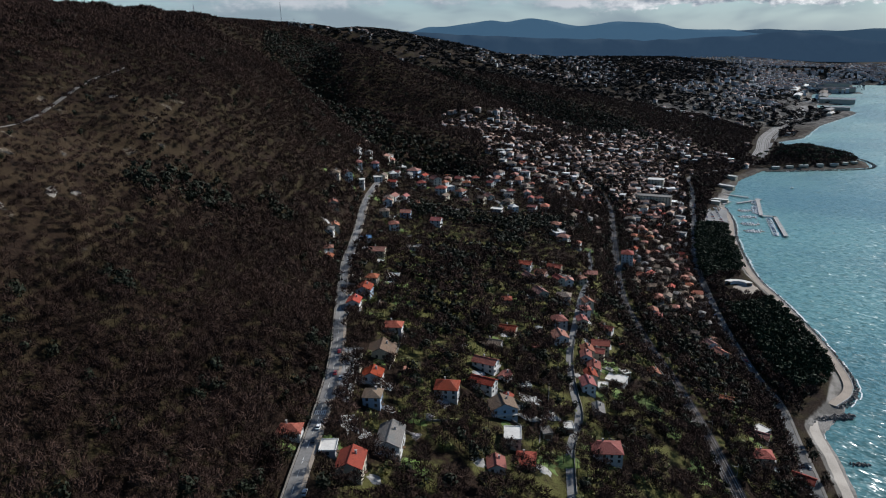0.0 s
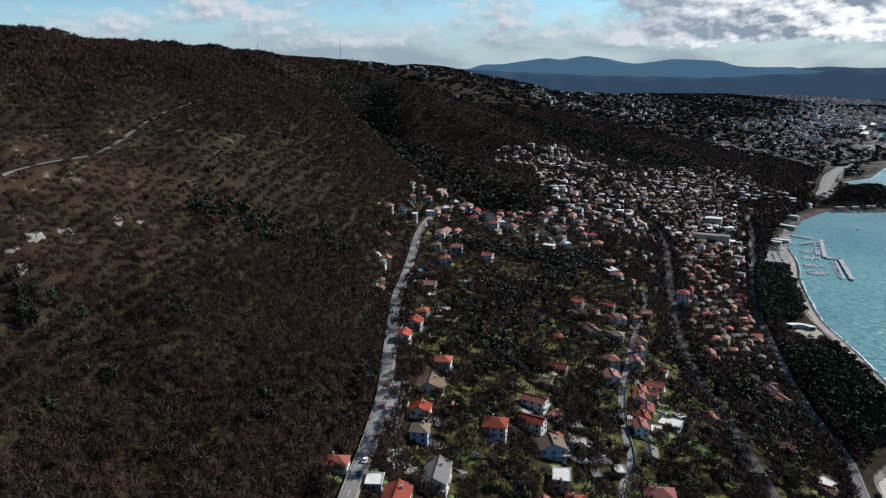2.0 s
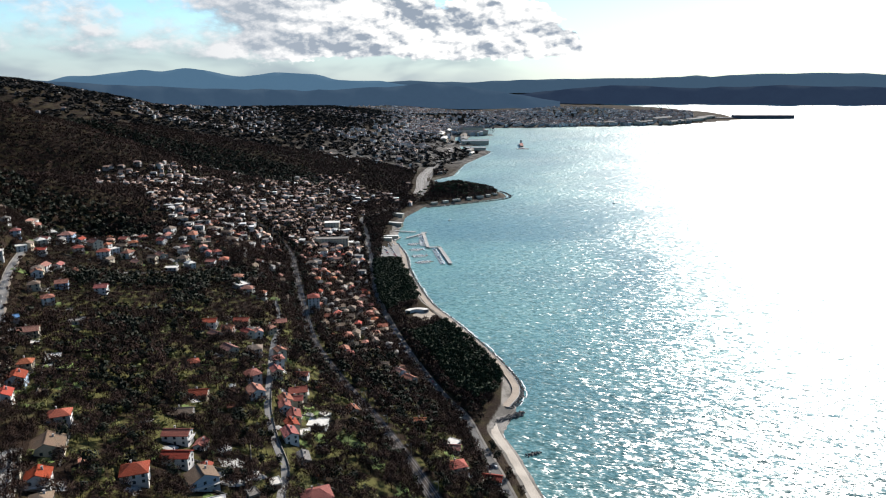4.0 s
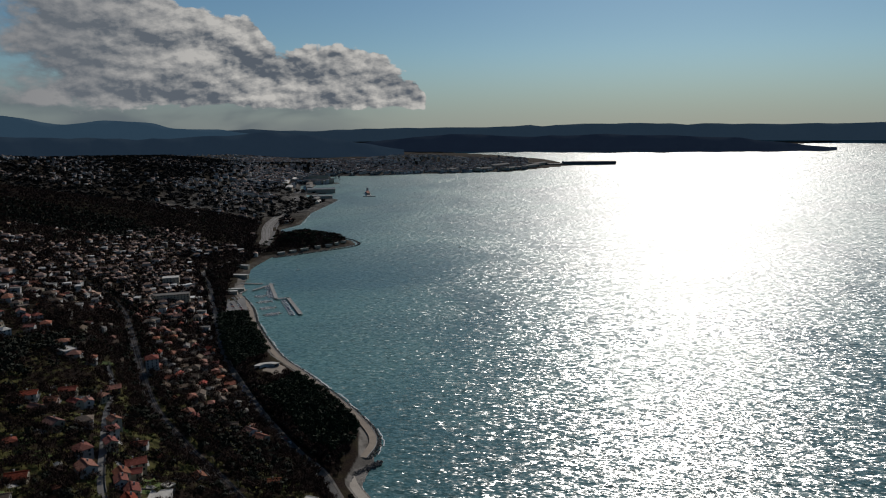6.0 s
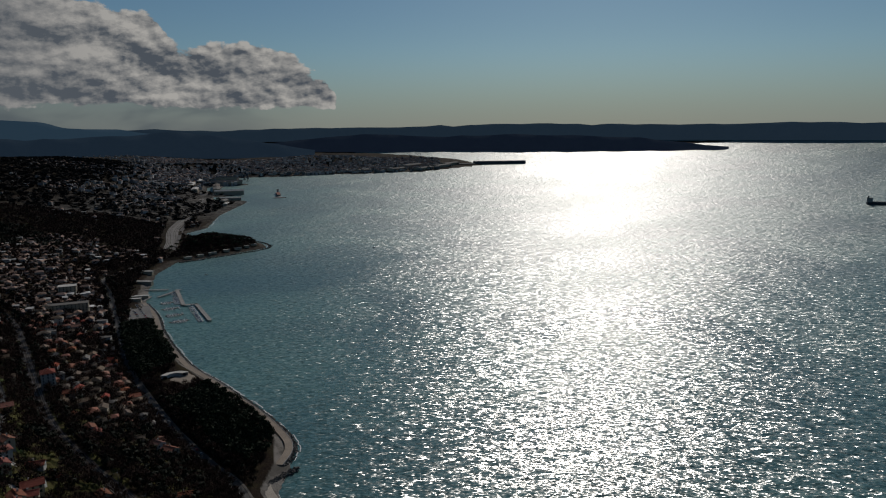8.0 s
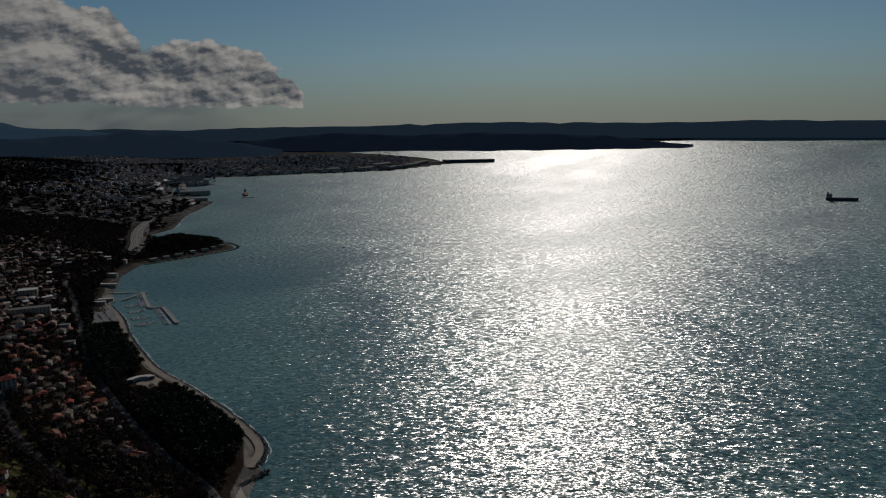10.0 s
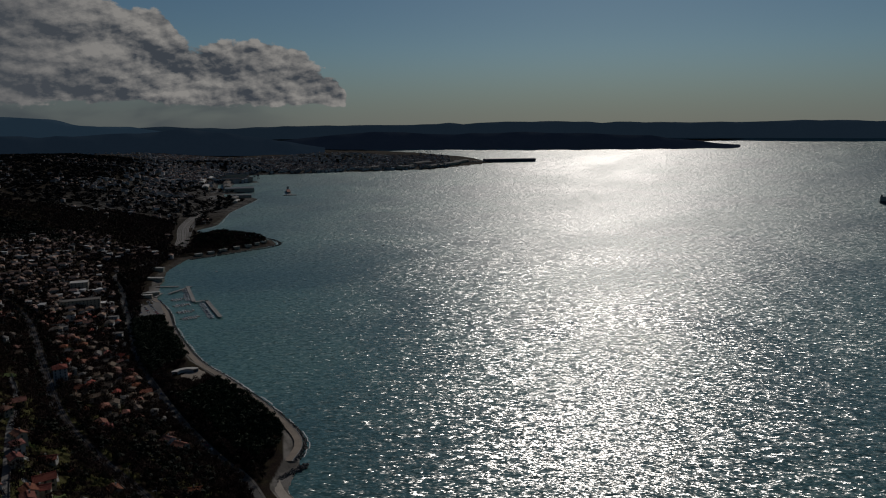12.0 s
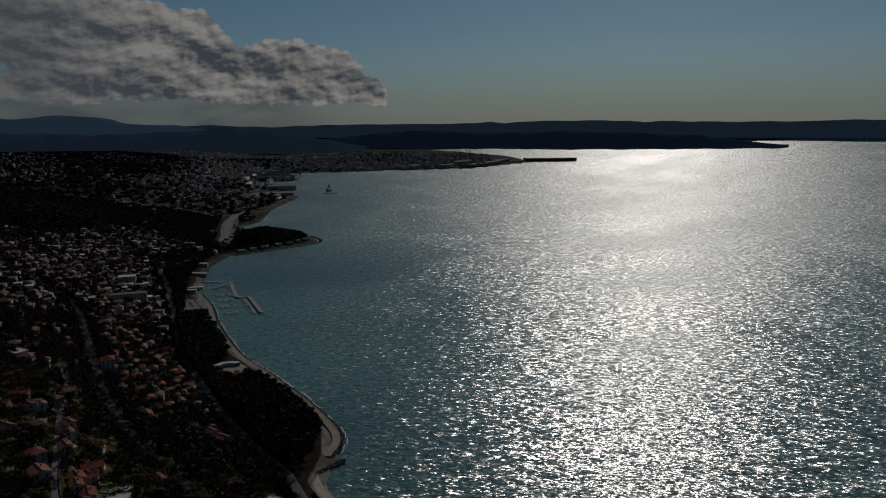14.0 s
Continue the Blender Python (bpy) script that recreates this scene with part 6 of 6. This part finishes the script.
def crane(x, y, size, turn):
    """A portal crane: four legs, house, jib and stay."""
    c = empty("port_crane", pose(0, 0, 0), "tall dark steel quay crane", "crane", "port cranes")
    t = pose(x, y, 2, 0, 0, turn)
    for a, b in ((-7, -7), (7, -7), (-7, 7), (7, 7)):
        laid_part("leg", beam(bmesh.new(), (a * size, b * size, 0), (a * 0.6 * size, b * 0.6 * size, 28 * size), 1.2 * size, 4), t, DARKSTEEL, c)
    laid_part("cab", box(bmesh.new(), -6 * size, 6 * size, -7 * size, 7 * size, 28 * size, 38 * size), t, DARKSTEEL, c)
    laid_part("jib", beam(bmesh.new(), (0, 4 * size, 34 * size), (0, 42 * size, 66 * size), 1.6 * size, 4, 0.9 * size), t, DARKSTEEL, c)
    laid_part("tower", beam(bmesh.new(), (0, 0, 38 * size), (0, 0, 58 * size), 1.4 * size, 4), t, DARKSTEEL, c)
    laid_part("stay", beam(bmesh.new(), (0, 0, 58 * size), (0, 30 * size, 56 * size), 0.5 * size, 4), t, DARKSTEEL, c)


for x, y, size, turn in ((3640, 4840, 1.1, 20), (3420, 4090, 0.9, 60), (3560, 4160, 0.9, 90), (3840, 4262, 1.0, 10), (4120, 4310, 1.2, 30), (4010, 4080, 1.2, 50), (4070, 4012, 1.0, 70), (3700, 4200, 0.9, 0), (3300, 4300, 0.9, 30),
                         (2010, 3420, 0.7, 20), (2110, 3560, 0.7, 40), (1960, 3300, 0.6, 10), (3900, 4180, 0.9, 120)):
    crane(x, y, size, turn)
for x, y, w, l, turn, high in ((3560, 3420, 60, 260, -70, 14), (3300, 3330, 60, 200, -70, 12), (3100, 3380, 50, 180, -68, 14), (3800, 3560, 60, 240, -70, 14), (3400, 3560, 70, 240, -70, 16), (2900, 3480, 50, 160, -68, 12)):
    shed(x, y, w, l, turn, high, "grey", "low grey harbour warehouse on the wharf", 0.08, 4)

ship = empty("cargo_ship", pose(2848, 571, 0, 0, 0, 0), "dark cargo ship at anchor on the bay", "ship")
t = pose(2848, 571, 0, 0, 0, -150.7)
bm = bmesh.new()
deck = [(-9, -52), (-9, 35), (-6, 48), (0, 56), (6, 48), (9, 35), (9, -52)]
up, dn = [bm.verts.new((x, y, 8.5 if y < 30 else 10.5)) for x, y in deck], [bm.verts.new((x * 0.85, y * 0.96, -2)) for x, y in deck]
for k in range(7):
    j = (k + 1) % 7
    bm.faces.new((dn[k], up[k], up[j], dn[j]))
bm.faces.new(up[::-1])
ship.matrix_basis = pose(0, 0, 0)
laid_part("hull", bm, t, DARKSTEEL, ship)
laid_part("superstructure", box(bmesh.new(), -8, 8, -50, -36, 8.5, 24), t, WALLS["grey"], ship)
laid_part("funnel", box(bmesh.new(), -2, 2, -50, -46, 24, 30), t, DARKSTEEL, ship)
for k in range(5):
    laid_part("hatch", box(bmesh.new(), -7, 7, -32 + k * 13.5, -22 + k * 13.5, 8.5, 11), t, DARKSTEEL, ship)

# ---- masts on the ridge, poles along the roads ----
def aerial(x, y, high, thick):
    m = empty("radio_mast", pose(x, y, ground_at(x, y)), "slim lattice radio mast on the wooded ridge", "mast", "masts on the ridge")
    part("base", box(bmesh.new(), -3, 3, -3, 3, -1, 3.5), CONCRETE, m)
    for a, b in ((-1, -1), (1, -1), (0, 1)):
        part("leg", beam(bmesh.new(), (a * thick, b * thick, 0), (a * thick * 0.3, b * thick * 0.3, high), 0.32, 4), GALVANISED, m)
    for k in range(1, 8):
        s = 1 - 0.7 * k / 8
        part("brace", box(bmesh.new(), -thick * s, thick * s, -thick * s, thick * s, high * k / 8 - 0.15, high * k / 8 + 0.15), GALVANISED, m)
    part("antenna", beam(bmesh.new(), (0, 0, high), (0, 0, high * 1.2), 0.25, 4), GALVANISED, m)


for d, az, high, thick in ((2150, -12.15, 62, 2.0), (2150, -11.2, 26, 1.2), (2160, -10.7, 24, 1.2), (2120, -11.6, 18, 1.0), (1560, -18.4, 22, 1.0)):
    aerial(d * math.sin(radians(az)), d * math.cos(radians(az)), high, thick)


def pole(x, y, high, turn, group, label, arm):
    p = empty("street_lamp" if arm else "wire_pole", pose(x, y, ground_at(x, y), 0, 0, turn), label, "pole", group)
    part("post", beam(bmesh.new(), (0, 0, -0.5), (0, 0, high), 0.13, 6, 0.08), GALVANISED if arm else BARK, p)
    if arm:
        part("arm", beam(bmesh.new(), (0, 0, high), (-1.6, 0, high + 0.3), 0.05, 4), GALVANISED, p)
        part("lamp_head", box(bmesh.new(), -2.1, -1.5, -0.12, 0.12, high + 0.22, high + 0.36), GALVANISED, p)
    else:
        part("crossarm", box(bmesh.new(), -0.9, 0.9, -0.06, 0.06, high - 0.7, high - 0.55), BARK, p)
    return p


made = {}
for name, off, high, step, arm in (("hill_road", 4.8, 7.5, 6, True), ("lane", 3.2, 8, 7, False), ("coast_road", -6.6, 8, 6, True)):
    line, tops = way(name)
    for k in range(14, min(len(line) - 2, 240), step):
        d = line[k + 1] - line[k]
        r = np.array([d[1], -d[0]]) / np.hypot(*d)
        p, turn = line[k] + r * off, math.degrees(math.atan2(r[1], r[0]))
        if name in made:
            copy_thing(made[name], pose(p[0], p[1], ground_at(*p), 0, 0, turn))
        else:
            made[name] = pole(p[0], p[1], high, turn, "poles on " + name.replace("_", " "), "grey steel street lamp by the road" if arm else "dark wooden pole carrying wires along the lane", arm)

# blossom among the gardens
for x, y in ((-14, 283), (58, 372), (-8, 300), (12, 505)):
    tv, tf = LEAF_A[0]
    me = mesh_from("tree", tv * (7, 7, 6), tf, BLOSSOM)
    tagged(new("blossom_tree", me), "small fruit tree in pale blossom in a garden", "tree").matrix_basis = pose(x, y, ground_at(x, y))
